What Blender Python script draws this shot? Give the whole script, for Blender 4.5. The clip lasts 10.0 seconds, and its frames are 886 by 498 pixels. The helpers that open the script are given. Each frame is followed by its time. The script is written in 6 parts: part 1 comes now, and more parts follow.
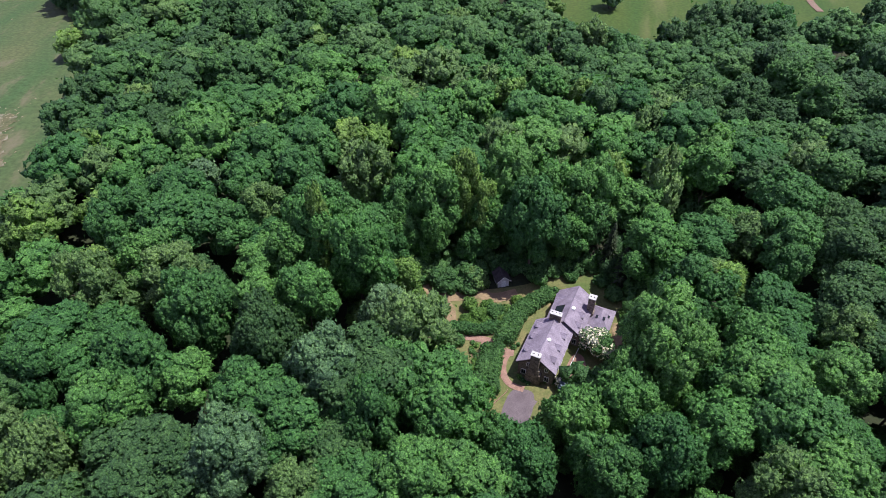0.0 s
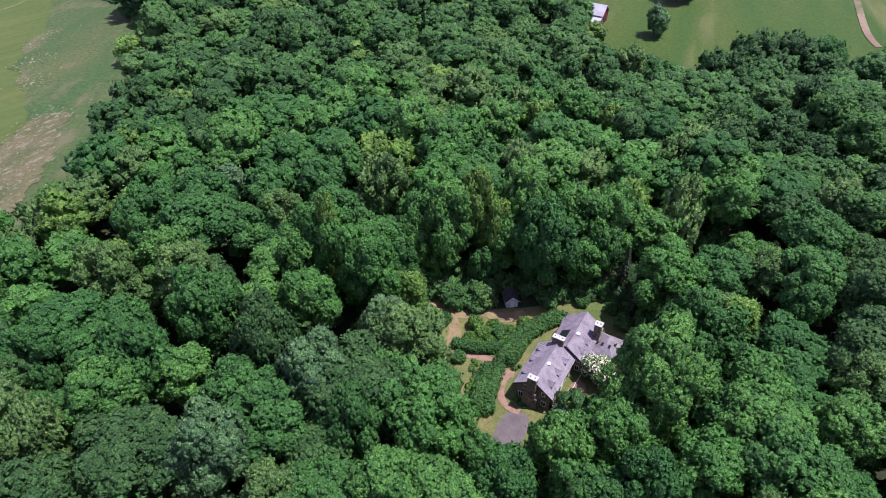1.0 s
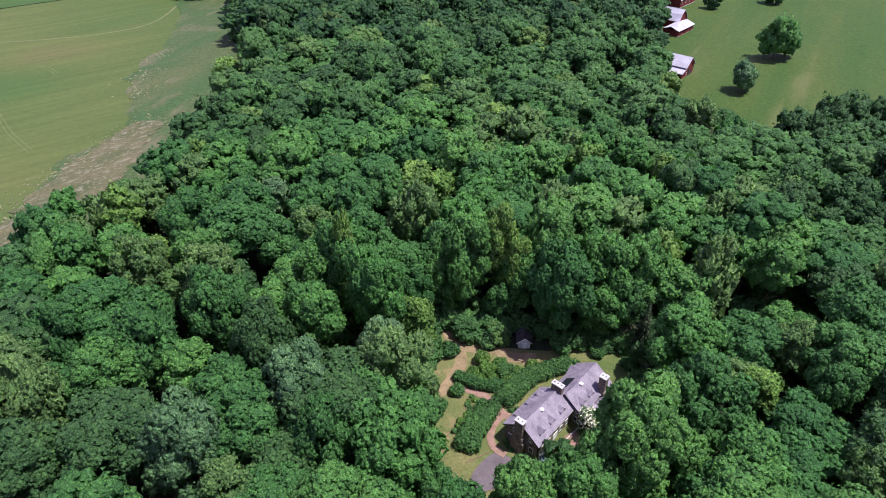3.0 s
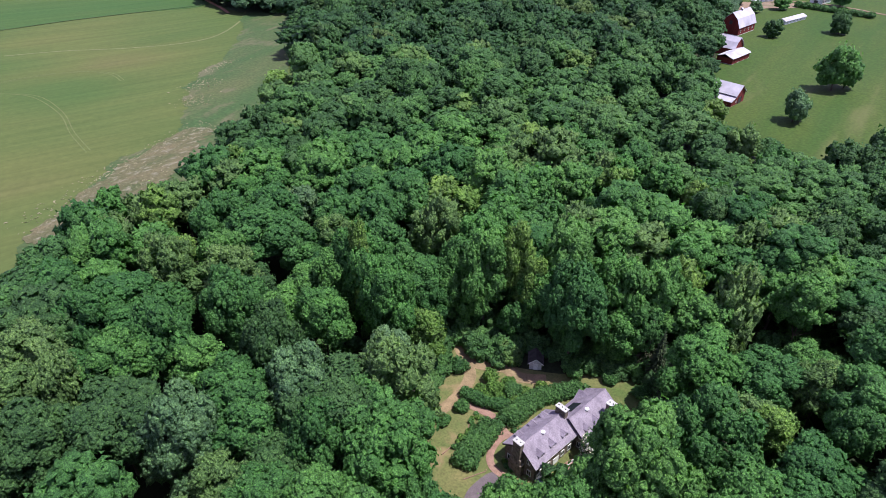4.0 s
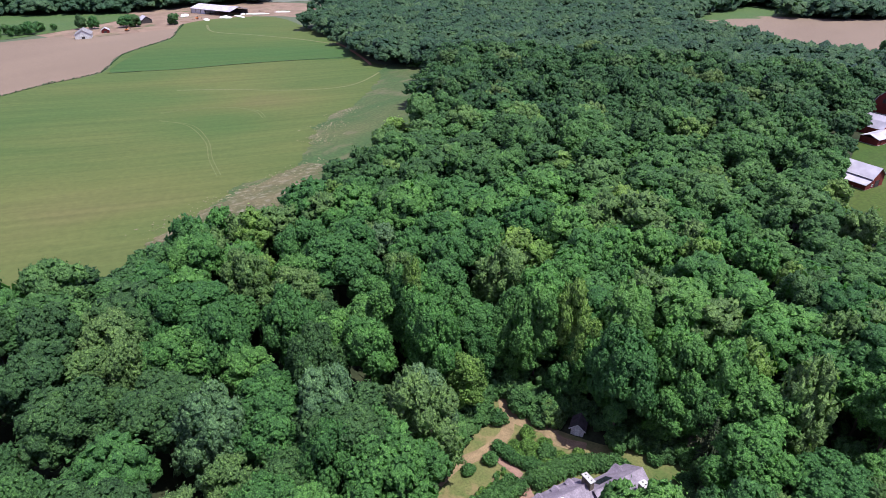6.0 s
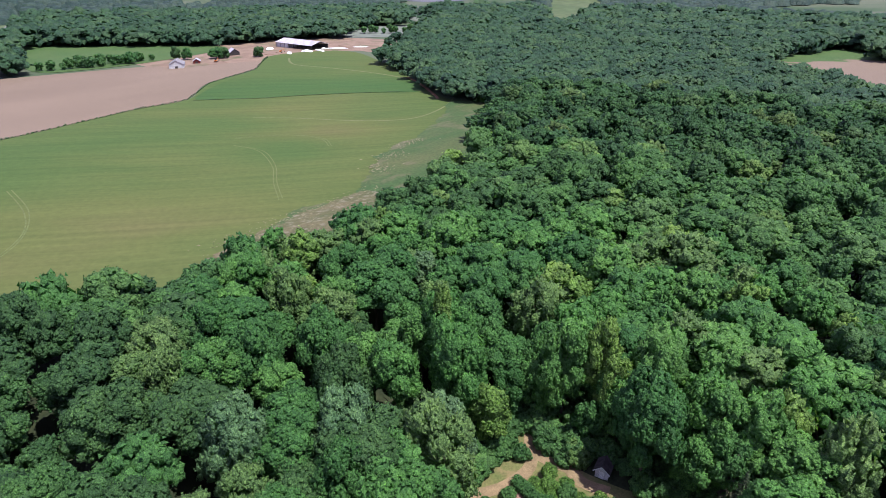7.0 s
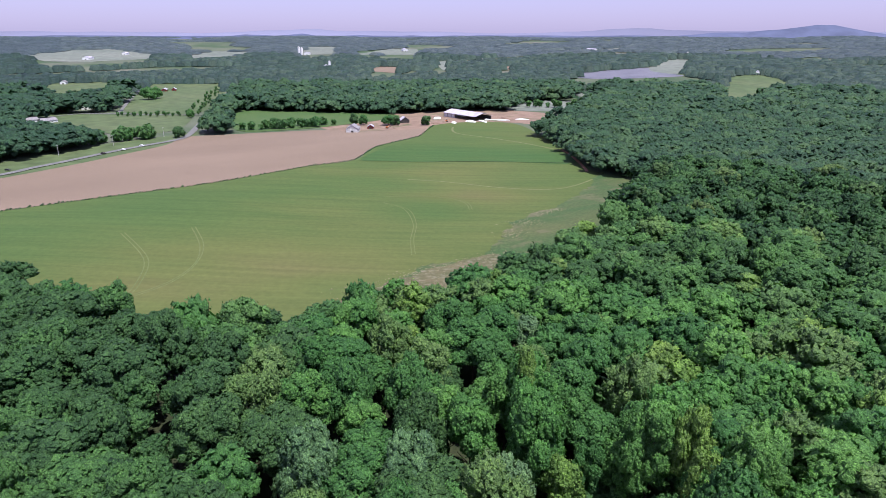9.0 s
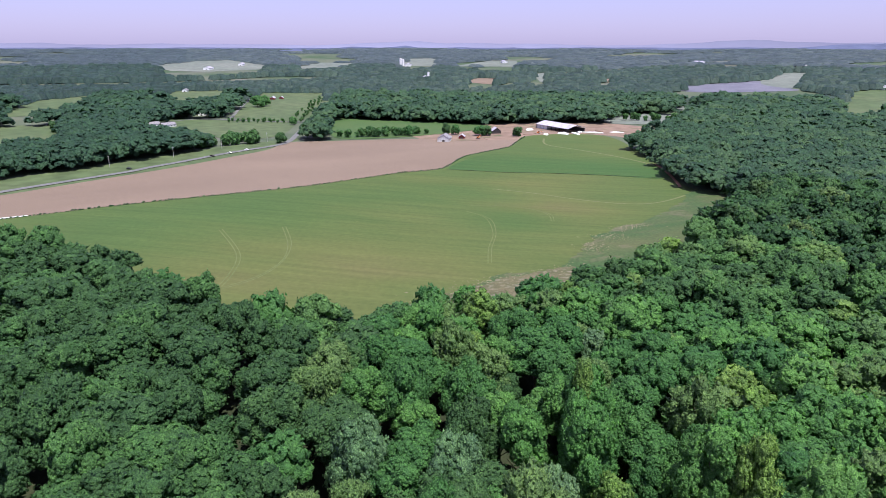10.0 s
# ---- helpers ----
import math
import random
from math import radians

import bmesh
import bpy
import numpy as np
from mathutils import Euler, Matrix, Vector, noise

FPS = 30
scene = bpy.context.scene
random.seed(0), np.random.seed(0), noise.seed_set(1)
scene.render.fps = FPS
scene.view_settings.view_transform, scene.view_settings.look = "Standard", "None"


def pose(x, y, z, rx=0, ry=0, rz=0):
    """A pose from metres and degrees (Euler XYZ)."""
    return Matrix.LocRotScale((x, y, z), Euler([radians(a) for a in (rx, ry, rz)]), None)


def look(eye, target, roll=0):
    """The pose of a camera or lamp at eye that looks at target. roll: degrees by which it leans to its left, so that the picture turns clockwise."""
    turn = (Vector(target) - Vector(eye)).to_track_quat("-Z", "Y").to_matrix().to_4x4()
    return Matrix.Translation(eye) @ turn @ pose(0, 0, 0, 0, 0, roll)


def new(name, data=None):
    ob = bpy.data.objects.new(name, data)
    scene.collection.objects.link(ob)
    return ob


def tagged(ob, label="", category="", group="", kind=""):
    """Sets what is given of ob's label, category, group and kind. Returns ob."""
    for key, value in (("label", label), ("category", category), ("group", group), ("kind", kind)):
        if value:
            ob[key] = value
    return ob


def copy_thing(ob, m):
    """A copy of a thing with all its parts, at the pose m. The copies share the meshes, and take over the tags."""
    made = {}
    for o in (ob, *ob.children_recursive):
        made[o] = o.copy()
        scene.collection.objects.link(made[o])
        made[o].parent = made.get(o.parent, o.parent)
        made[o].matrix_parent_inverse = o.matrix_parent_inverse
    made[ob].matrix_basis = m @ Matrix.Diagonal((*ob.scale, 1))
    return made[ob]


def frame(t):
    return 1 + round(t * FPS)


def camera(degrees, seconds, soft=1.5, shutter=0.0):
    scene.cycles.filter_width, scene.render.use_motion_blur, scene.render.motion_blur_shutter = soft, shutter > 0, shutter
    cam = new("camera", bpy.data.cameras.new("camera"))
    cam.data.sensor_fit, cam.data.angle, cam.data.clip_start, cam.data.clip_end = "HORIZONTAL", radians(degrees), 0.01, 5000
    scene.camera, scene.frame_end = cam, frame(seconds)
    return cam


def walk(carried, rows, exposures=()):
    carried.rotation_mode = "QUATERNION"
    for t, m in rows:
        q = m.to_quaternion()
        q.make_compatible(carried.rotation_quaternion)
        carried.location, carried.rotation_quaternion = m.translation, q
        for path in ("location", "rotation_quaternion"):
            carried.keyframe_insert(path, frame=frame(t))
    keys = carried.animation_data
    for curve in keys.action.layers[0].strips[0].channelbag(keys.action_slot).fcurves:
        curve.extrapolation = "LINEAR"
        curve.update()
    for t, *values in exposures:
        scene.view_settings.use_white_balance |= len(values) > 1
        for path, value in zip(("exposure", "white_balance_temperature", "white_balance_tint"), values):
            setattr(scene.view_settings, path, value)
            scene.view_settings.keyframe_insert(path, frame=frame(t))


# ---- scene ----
# camera: seconds, place, yaw to the left, pitch, lean (degrees)
cam = camera(70.73, 10.0, soft=0.5)
PATH = [
    (0, -0.00, 0.00, 110.00, 0.00, -40.48, 0.57),
    (0.5, 4.81, -0.44, 109.80, 2.94, -39.57, 0.50),
    (1, 9.85, -0.29, 109.54, 6.12, -38.69, 0.31),
    (1.5, 14.65, -0.15, 109.29, 9.03, -37.79, 0.24),
    (2, 19.60, 0.37, 109.00, 11.96, -36.93, 0.12),
    (2.5, 24.40, 1.21, 108.53, 14.72, -36.04, -0.02),
    (4, 38.09, 4.26, 107.37, 23.42, -33.32, -0.19),
    (4.5, 42.42, 5.60, 106.73, 26.78, -32.33, -0.21),
    (5, 46.65, 7.19, 106.39, 30.19, -31.00, -0.21),
    (5.5, 50.72, 8.88, 106.20, 33.61, -29.64, -0.19),
    (7, 62.70, 14.57, 106.01, 43.98, -25.18, -0.15),
    (7.5, 66.34, 16.57, 105.89, 47.46, -23.58, -0.09),
    (8, 70.13, 18.55, 105.84, 51.15, -22.00, -0.06),
    (8.5, 73.32, 20.80, 105.69, 55.08, -20.45, 0.01),
    (9, 76.31, 23.51, 105.52, 59.31, -18.89, -0.08),
    (9.5, 78.70, 26.36, 104.82, 63.61, -18.12, 0.04),
    (10, 81.39, 29.31, 104.65, 68.04, -17.88, 0.02),
]
EXPOSURES = [(0, 0.82, 6050, 10), (10, 0.85, 6050, 10)]


def aim(x, y, z, yaw, pitch, lean):
    return pose(x, y, z, 0, 0, yaw) @ pose(0, 0, 0, 90 + pitch, 0, lean)


walk(cam, [(t, aim(*row)) for t, *row in PATH], EXPOSURES)

# ---- sky and sun ----
SUN_DIR = Vector((0.97, 0.20, 0.0)).normalized() * math.cos(radians(69)) + Vector((0, 0, math.sin(radians(69))))
world = bpy.data.worlds.new("sky")
scene.world = world
world.use_nodes = True
wt = world.node_tree
wt.nodes.clear()
sky = wt.nodes.new("ShaderNodeTexSky")
sky.sky_type = "NISHITA"
sky.sun_disc = False
sky.sun_elevation = radians(69)
sky.sun_rotation = math.atan2(SUN_DIR.x, SUN_DIR.y)
sky.altitude = 200
sky.air_density = 1.2
sky.dust_density = 1.2
sky.ozone_density = 4.0
backing = wt.nodes.new("ShaderNodeBackground")
backing.inputs["Strength"].default_value = 0.15
tint = wt.nodes.new("ShaderNodeMix")
tint.data_type, tint.blend_type = "RGBA", "MULTIPLY"
tint.inputs[0].default_value = 1.0
tint.inputs[7].default_value = (0.60, 0.545, 0.88, 1)
wt.links.new(sky.outputs[0], tint.inputs[6])
haze = wt.nodes.new("ShaderNodeMix")
haze.data_type = "RGBA"
haze.inputs[0].default_value = 0.6
haze.inputs[7].default_value = (2.27, 1.96, 3.0, 1)
wt.links.new(tint.outputs[2], haze.inputs[6])
wt.links.new(haze.outputs[2], backing.inputs[0])
wt.links.new(backing.outputs[0], wt.nodes.new("ShaderNodeOutputWorld").inputs[0])
sun_data = bpy.data.lights.new("sun", "SUN")
sun_data.energy = 4.0
sun_data.angle = radians(0.5)
sun_data.color = (1.0, 0.95, 0.88)
sun = new("sun", sun_data)
sun.matrix_world = look(SUN_DIR * 400, (0, 0, 0))

# ---- materials ----
def nodes_of(name):
    m = bpy.data.materials.new(name)
    m.use_nodes = True
    nt = m.node_tree
    return m, nt, nt.nodes["Principled BSDF"]


def put(nt, kind, **values):
    n = nt.nodes.new(kind)
    for key, v in values.items():
        n.inputs[key.replace("_", " ")].default_value = v
    return n


def ramp(nt, source, stops):
    n = nt.nodes.new("ShaderNodeValToRGB")
    el = n.color_ramp.elements
    while len(el) < len(stops):
        el.new(0.5)
    for e, (at, c) in zip(el, stops):
        e.position, e.color = at, (*c, 1)
    nt.links.new(source, n.inputs[0])
    return n.outputs[0]


def noise_at(nt, scale, detail=4.0, rough=0.55, stretch=None, turn=0.0, generated=False):
    tc = nt.nodes.new("ShaderNodeTexCoord") if generated else nt.nodes.new("ShaderNodeNewGeometry")
    out = tc.outputs["Object"] if generated else tc.outputs["Position"]
    if stretch:
        mp = nt.nodes.new("ShaderNodeMapping")
        mp.vector_type = "TEXTURE"  # turned first, then stretched
        mp.inputs["Scale"].default_value = [1 / q for q in stretch]
        mp.inputs["Rotation"].default_value = (0, 0, turn)
        nt.links.new(out, mp.inputs[0])
        out = mp.outputs[0]
    n = put(nt, "ShaderNodeTexNoise", Scale=scale, Detail=detail, Roughness=rough)
    nt.links.new(out, n.inputs["Vector"])
    return n.outputs["Fac"]


def mixed(nt, fac, a, b, mode="MIX"):
    n = nt.nodes.new("ShaderNodeMix")
    n.data_type, n.blend_type = "RGBA", mode
    for sock, v in ((n.inputs[0], fac), (n.inputs[6], a), (n.inputs[7], b)):
        if hasattr(v, "is_output"):
            nt.links.new(v, sock)
        else:
            sock.default_value = v if not isinstance(v, tuple) else (*v[:3], 1)
    return n.outputs[2]


def relief(nt, bsdf, height, strength=0.5, distance=0.1):
    b = put(nt, "ShaderNodeBump", Strength=strength, Distance=distance)
    nt.links.new(height, b.inputs["Height"])
    nt.links.new(b.outputs[0], bsdf.inputs["Normal"])


def surface(name, dark, light, scale, scale2=None, rough=0.85, bump=0.4, depth=0.05, metal=0.0, stretch=None, spots=None, low=0.32, high=0.68, turn=0.0):
    """Two colours mixed by noise at two sizes, with relief."""
    m, nt, b = nodes_of(name)
    f = noise_at(nt, scale, stretch=stretch, turn=turn)
    col = ramp(nt, f, [(low, dark), (high, light)])
    g = noise_at(nt, scale2 or scale * 9, 5)
    shade = ramp(nt, g, [(0.3, (0.72, 0.72, 0.72)), (0.7, (1.25, 1.25, 1.25))])
    col = mixed(nt, 1.0, col, shade, "MULTIPLY")
    if spots:
        col = mixed(nt, ramp(nt, noise_at(nt, spots[1], 5, 0.65, stretch=stretch, turn=turn), [(0.54, (0, 0, 0)), (0.68, (1, 1, 1))]), col, spots[0])
    nt.links.new(col, b.inputs["Base Color"])
    b.inputs["Roughness"].default_value, b.inputs["Metallic"].default_value = rough, metal
    b.inputs["Specular IOR Level"].default_value = 0.25
    relief(nt, b, g, bump, depth)
    return m


def leaf_material(name, dark, light, by_tone=False, through_light=0.42, fine=True):
    """Leaves: hue from plant to plant, lightness from leaf to leaf, some light through the blade."""
    m, nt, b = nodes_of(name)
    geo = nt.nodes.new("ShaderNodeNewGeometry")
    if by_tone:
        at = nt.nodes.new("ShaderNodeAttribute")
        at.attribute_name = "tone"
        tone = at.outputs["Fac"]
    else:
        tone = nt.nodes.new("ShaderNodeObjectInfo").outputs["Random"]
    col = ramp(nt, tone, [(0.0, dark), (1.0, light)]) if not by_tone else ramp(nt, tone, by_tone)
    each = ramp(nt, geo.outputs["Random Per Island"], [(0.0, (0.72, 0.75, 0.72)), (0.6, (1.0, 1.0, 1.0)), (1.0, (1.32, 1.28, 1.18))] if fine else [(0.0, (0.78, 0.8, 0.8)), (1.0, (1.22, 1.2, 1.15))])
    col = mixed(nt, 1.0, col, each, "MULTIPLY")
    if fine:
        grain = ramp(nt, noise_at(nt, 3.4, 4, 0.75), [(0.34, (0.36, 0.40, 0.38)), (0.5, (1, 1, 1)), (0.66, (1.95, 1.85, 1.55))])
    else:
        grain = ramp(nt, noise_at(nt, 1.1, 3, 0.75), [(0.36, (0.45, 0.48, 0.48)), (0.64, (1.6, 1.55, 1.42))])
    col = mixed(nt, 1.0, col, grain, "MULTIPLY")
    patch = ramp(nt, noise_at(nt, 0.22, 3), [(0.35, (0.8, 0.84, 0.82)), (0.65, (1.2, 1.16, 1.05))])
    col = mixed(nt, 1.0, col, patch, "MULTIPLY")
    nt.links.new(col, b.inputs["Base Color"])
    # leafy heads with creases between them, and leaves on these
    geo_at = nt.nodes.new("ShaderNodeNewGeometry").outputs["Position"]
    warp = put(nt, "ShaderNodeTexNoise", Scale=1.6, Detail=2.0)
    nt.links.new(geo_at, warp.inputs["Vector"])
    shifted = nt.nodes.new("ShaderNodeVectorMath")
    shifted.operation = "MULTIPLY_ADD"
    shifted.inputs[1].default_value = (0.7, 0.7, 0.7)
    nt.links.new(warp.outputs["Color"], shifted.inputs[0])
    nt.links.new(geo_at, shifted.inputs[2])
    heads = put(nt, "ShaderNodeTexVoronoi", Scale=1.25 if fine else 0.62)
    nt.links.new(shifted.outputs[0], heads.inputs["Vector"])
    height = nt.nodes.new("ShaderNodeMath")
    height.operation = "MULTIPLY_ADD"
    height.inputs[1].default_value = -1.0
    nt.links.new(heads.outputs["Distance"], height.inputs[0])
    leafage = nt.nodes.new("ShaderNodeMath")
    leafage.operation = "MULTIPLY"
    leafage.inputs[1].default_value = 0.55
    nt.links.new(noise_at(nt, 3.2 if fine else 1.5, 3, 0.75), leafage.inputs[0])
    nt.links.new(leafage.outputs[0], height.inputs[2])
    bump = put(nt, "ShaderNodeBump", Strength=1.0, Distance=0.55 if fine else 1.0)
    nt.links.new(height.outputs[0], bump.inputs["Height"])
    nt.links.new(bump.outputs[0], b.inputs["Normal"])
    b.inputs["Roughness"].default_value = 0.55
    b.inputs["Specular IOR Level"].default_value = 0.3
    tr = nt.nodes.new("ShaderNodeBsdfTranslucent")
    nt.links.new(mixed(nt, 1.0, col, (1.0, 1.15, 0.6), "MULTIPLY"), tr.inputs["Color"])
    nt.links.new(bump.outputs[0], tr.inputs["Normal"])
    mx = nt.nodes.new("ShaderNodeMixShader")
    mx.inputs[0].default_value = through_light
    nt.links.new(b.outputs[0], mx.inputs[1])
    nt.links.new(tr.outputs[0], mx.inputs[2])
    nt.links.new(mx.outputs[0], nt.nodes["Material Output"].inputs["Surface"])
    return m


M = {}
M["grass"] = surface("meadow_grass", (0.046, 0.078, 0.034), (0.100, 0.114, 0.072), 0.0045, 0.9, bump=0.5, depth=0.1, spots=((0.135, 0.13, 0.105), 0.0032), low=0.4, high=0.6)
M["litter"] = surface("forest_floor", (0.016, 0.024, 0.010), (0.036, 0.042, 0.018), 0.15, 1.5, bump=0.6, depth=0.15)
M["lawn"] = surface("garden_lawn", (0.075, 0.105, 0.028), (0.155, 0.140, 0.055), 0.14, 2.2, bump=0.3, depth=0.04, spots=((0.24, 0.165, 0.09), 0.09))
M["barn_lawn"] = surface("paddock_grass", (0.030, 0.068, 0.009), (0.054, 0.080, 0.013), 0.055, 0.8, bump=0.3, depth=0.05, stretch=(1.0, 0.16, 1.0), turn=radians(-14), spots=((0.115, 0.115, 0.042), 0.022))
M["dirt"] = surface("pale_bare_earth", (0.165, 0.122, 0.066), (0.255, 0.178, 0.102), 0.35, 3, bump=0.4, depth=0.05)
M["red_dirt"] = surface("red_bare_earth", (0.165, 0.110, 0.080), (0.25, 0.175, 0.125), 0.05, 1.2, bump=0.4, spots=((0.07, 0.09, 0.035), 0.035))
M["orange_dirt"] = surface("orange_bare_earth", (0.22, 0.120, 0.070), (0.32, 0.180, 0.105), 0.3, 1.5, bump=0.4)
M["asphalt"] = surface("weathered_asphalt", (0.105, 0.082, 0.090), (0.145, 0.115, 0.124), 0.5, 6, bump=0.2, depth=0.02)
M["road"] = surface("pale_road", (0.12, 0.12, 0.115), (0.17, 0.165, 0.16), 0.1, 1.0, bump=0.1)
M["brick_path"] = surface("brick_paving", (0.20, 0.115, 0.088), (0.28, 0.170, 0.130), 0.8, 5, bump=0.4, depth=0.03)
M["slate"] = surface("purple_grey_slate", (0.170, 0.140, 0.180), (0.285, 0.238, 0.292), 0.55, 4.0, rough=0.55, bump=0.5, depth=0.04)
M["stone"] = surface("brown_fieldstone", (0.085, 0.07, 0.055), (0.27, 0.22, 0.18), 1.6, 4.5, bump=0.9, depth=0.12)
M["white"] = surface("white_paint", (0.62, 0.62, 0.60), (0.80, 0.80, 0.78), 0.8, 5, rough=0.5, bump=0.1, depth=0.01)
M["cap"] = surface("pale_chimney_cap", (0.36, 0.345, 0.34), (0.50, 0.48, 0.47), 1.5, 6, bump=0.3)
M["red"] = surface("barn_red_boards", (0.115, 0.020, 0.018), (0.20, 0.036, 0.032), 0.5, 3.0, rough=0.8, bump=0.3, stretch=(1, 1, 0.1))
M["tin"] = surface("pale_tin_roof", (0.40, 0.365, 0.425), (0.49, 0.455, 0.515), 0.25, 0.12, rough=0.4, bump=0.02, metal=0.0)
M["wood_trim"] = surface("dark_painted_wood", (0.035, 0.03, 0.03), (0.07, 0.06, 0.06), 1.0, 5, bump=0.2)
M["bark"] = surface("grey_brown_bark", (0.06, 0.045, 0.032), (0.15, 0.12, 0.09), 1.2, 5, bump=0.8, depth=0.1, stretch=(1, 1, 0.25))
M["grey_siding"] = surface("pale_siding", (0.45, 0.44, 0.43), (0.62, 0.61, 0.59), 0.5, 4, bump=0.15)
M["grey_roof"] = surface("grey_shingle_roof", (0.17, 0.16, 0.17), (0.27, 0.25, 0.26), 0.5, 4, bump=0.3)


def glass():
    m, nt, b = nodes_of("window_glass")
    b.inputs["Base Color"].default_value = (0.02, 0.025, 0.03, 1)
    b.inputs["Roughness"].default_value = 0.08
    return m


M["glass"] = glass()

BROAD = {
    "oak": ((0.058, 0.165, 0.052), (0.086, 0.211, 0.064)),
    "deep": ((0.056, 0.128, 0.048), (0.074, 0.158, 0.058)),
    "poplar": ((0.090, 0.232, 0.063), (0.126, 0.274, 0.076)),
    "olive": ((0.117, 0.215, 0.074), (0.149, 0.251, 0.093)),
    "silver": ((0.119, 0.226, 0.112), (0.157, 0.264, 0.140)),
    "yellow": ((0.157, 0.284, 0.071), (0.192, 0.314, 0.084)),
}
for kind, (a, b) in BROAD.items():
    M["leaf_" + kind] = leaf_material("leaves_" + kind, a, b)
M["needle"] = leaf_material("needles", (0.035, 0.055, 0.028), (0.075, 0.08, 0.05), through_light=0.1)
M["hedge"] = leaf_material("hedge_leaves", (0.052, 0.135, 0.042), (0.072, 0.160, 0.050), through_light=0.25)
M["shrub"] = leaf_material("shrub_leaves", (0.075, 0.165, 0.035), (0.11, 0.20, 0.045), through_light=0.25)
M["blue_leaf"] = leaf_material("blue_grey_needles", (0.10, 0.15, 0.19), (0.13, 0.18, 0.22), through_light=0.1)
M["blossom"] = leaf_material("white_blossom", (0.62, 0.60, 0.52), (0.70, 0.68, 0.60), through_light=0.2)
WOOD_TONES = [
    (0.0, (0.056, 0.128, 0.050)), (0.35, (0.073, 0.171, 0.057)), (0.65, (0.094, 0.212, 0.066)), (0.85, (0.109, 0.214, 0.077)), (1.0, (0.163, 0.268, 0.077))]
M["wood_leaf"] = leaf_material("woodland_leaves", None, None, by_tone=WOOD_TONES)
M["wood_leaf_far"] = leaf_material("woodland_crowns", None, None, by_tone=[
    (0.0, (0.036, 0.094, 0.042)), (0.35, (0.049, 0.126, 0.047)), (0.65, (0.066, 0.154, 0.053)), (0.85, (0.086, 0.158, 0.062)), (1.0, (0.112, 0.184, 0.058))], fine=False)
# haze is put into these three leaf colours, bluer and paler further off
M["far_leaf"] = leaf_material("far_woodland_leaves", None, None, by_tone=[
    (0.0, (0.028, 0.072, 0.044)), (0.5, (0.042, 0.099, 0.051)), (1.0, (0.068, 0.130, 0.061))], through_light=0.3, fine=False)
M["distant_leaf"] = leaf_material("haze_tinted_woodland", None, None, by_tone=[
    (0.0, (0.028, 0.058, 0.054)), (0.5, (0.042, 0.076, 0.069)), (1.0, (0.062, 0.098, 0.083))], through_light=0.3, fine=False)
M["horizon_leaf"] = leaf_material("haze_blue_woodland", None, None, by_tone=[
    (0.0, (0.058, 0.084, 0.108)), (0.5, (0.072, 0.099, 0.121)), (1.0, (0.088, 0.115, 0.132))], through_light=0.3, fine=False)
# hill colours are painted haze: near-sky lavender behind, blue in front
M["far_hill"] = surface("haze_lavender_hills", (0.180, 0.182, 0.268), (0.182, 0.184, 0.270), 0.0003, 0.0004, rough=1.0, bump=0.0)
M["hill"] = surface("haze_blue_hills", (0.086, 0.100, 0.168), (0.092, 0.106, 0.174), 0.002, 0.006, rough=1.0, bump=0.0)


def crop_field():
    """Young green crop: broad brownish sweeps, drill lines, pale wheel tracks."""
    m, nt, b = nodes_of("young_crop")
    big = noise_at(nt, 0.016, 4, 0.55, stretch=(0.45, 1.3, 1.0), turn=radians(52))
    at = nt.nodes.new("ShaderNodeAttribute")
    at.attribute_name = "tone"
    share = mixed(nt, 0.42, at.outputs["Fac"], big)
    col = ramp(nt, share, [(0.12, (0.038, 0.086, 0.026)), (0.40, (0.064, 0.097, 0.029)), (0.60, (0.092, 0.106, 0.035)), (0.85, (0.116, 0.098, 0.046))])
    drill = noise_at(nt, 0.22, 5, 0.7, stretch=(0.035, 1.0, 1.0), turn=radians(54))
    col = mixed(nt, 1.0, col, ramp(nt, drill, [(0.3, (0.86, 0.89, 0.85)), (0.7, (1.14, 1.12, 1.1))]), "MULTIPLY")
    fine = noise_at(nt, 0.35, 6, 0.65)
    col = mixed(nt, 1.0, col, ramp(nt, fine, [(0.3, (0.90, 0.91, 0.9)), (0.7, (1.10, 1.09, 1.08))]), "MULTIPLY")
    specks = noise_at(nt, 0.06, 8, 0.7)
    col = mixed(nt, ramp(nt, specks, [(0.70, (0, 0, 0)), (0.78, (0.6, 0.6, 0.6))]), col, (0.17, 0.17, 0.075))
    nt.links.new(col, b.inputs["Base Color"])
    b.inputs["Roughness"].default_value = 0.9
    b.inputs["Specular IOR Level"].default_value = 0.15
    relief(nt, b, fine, 0.4, 0.15)
    return m


M["crop"] = crop_field()
M["crop_far"] = surface("darker_crop", (0.048, 0.096, 0.026), (0.064, 0.104, 0.030), 0.02, 0.5, bump=0.3)
M["ploughed"] = surface("ploughed_tan_earth", (0.164, 0.120, 0.086), (0.196, 0.144, 0.104), 0.012, 1.4, bump=0.3, depth=0.1, stretch=(1, 0.35, 1))
M["rough_grass"] = surface("dry_rough_grass", (0.040, 0.078, 0.024), (0.076, 0.090, 0.034), 0.045, 0.7, bump=0.6, depth=0.2, spots=((0.112, 0.104, 0.058), 0.09), stretch=(1.0, 0.4, 1.0))
M["straw"] = surface("bleached_weed_stems", (0.19, 0.165, 0.10), (0.28, 0.245, 0.16), 0.3, 2.0, bump=0.4)
# furrow grass with the furrow's shade put into its dark green
M["furrow"] = surface("shaded_furrow_grass", (0.028, 0.056, 0.018), (0.052, 0.072, 0.026), 0.08, 0.6, bump=0.4)
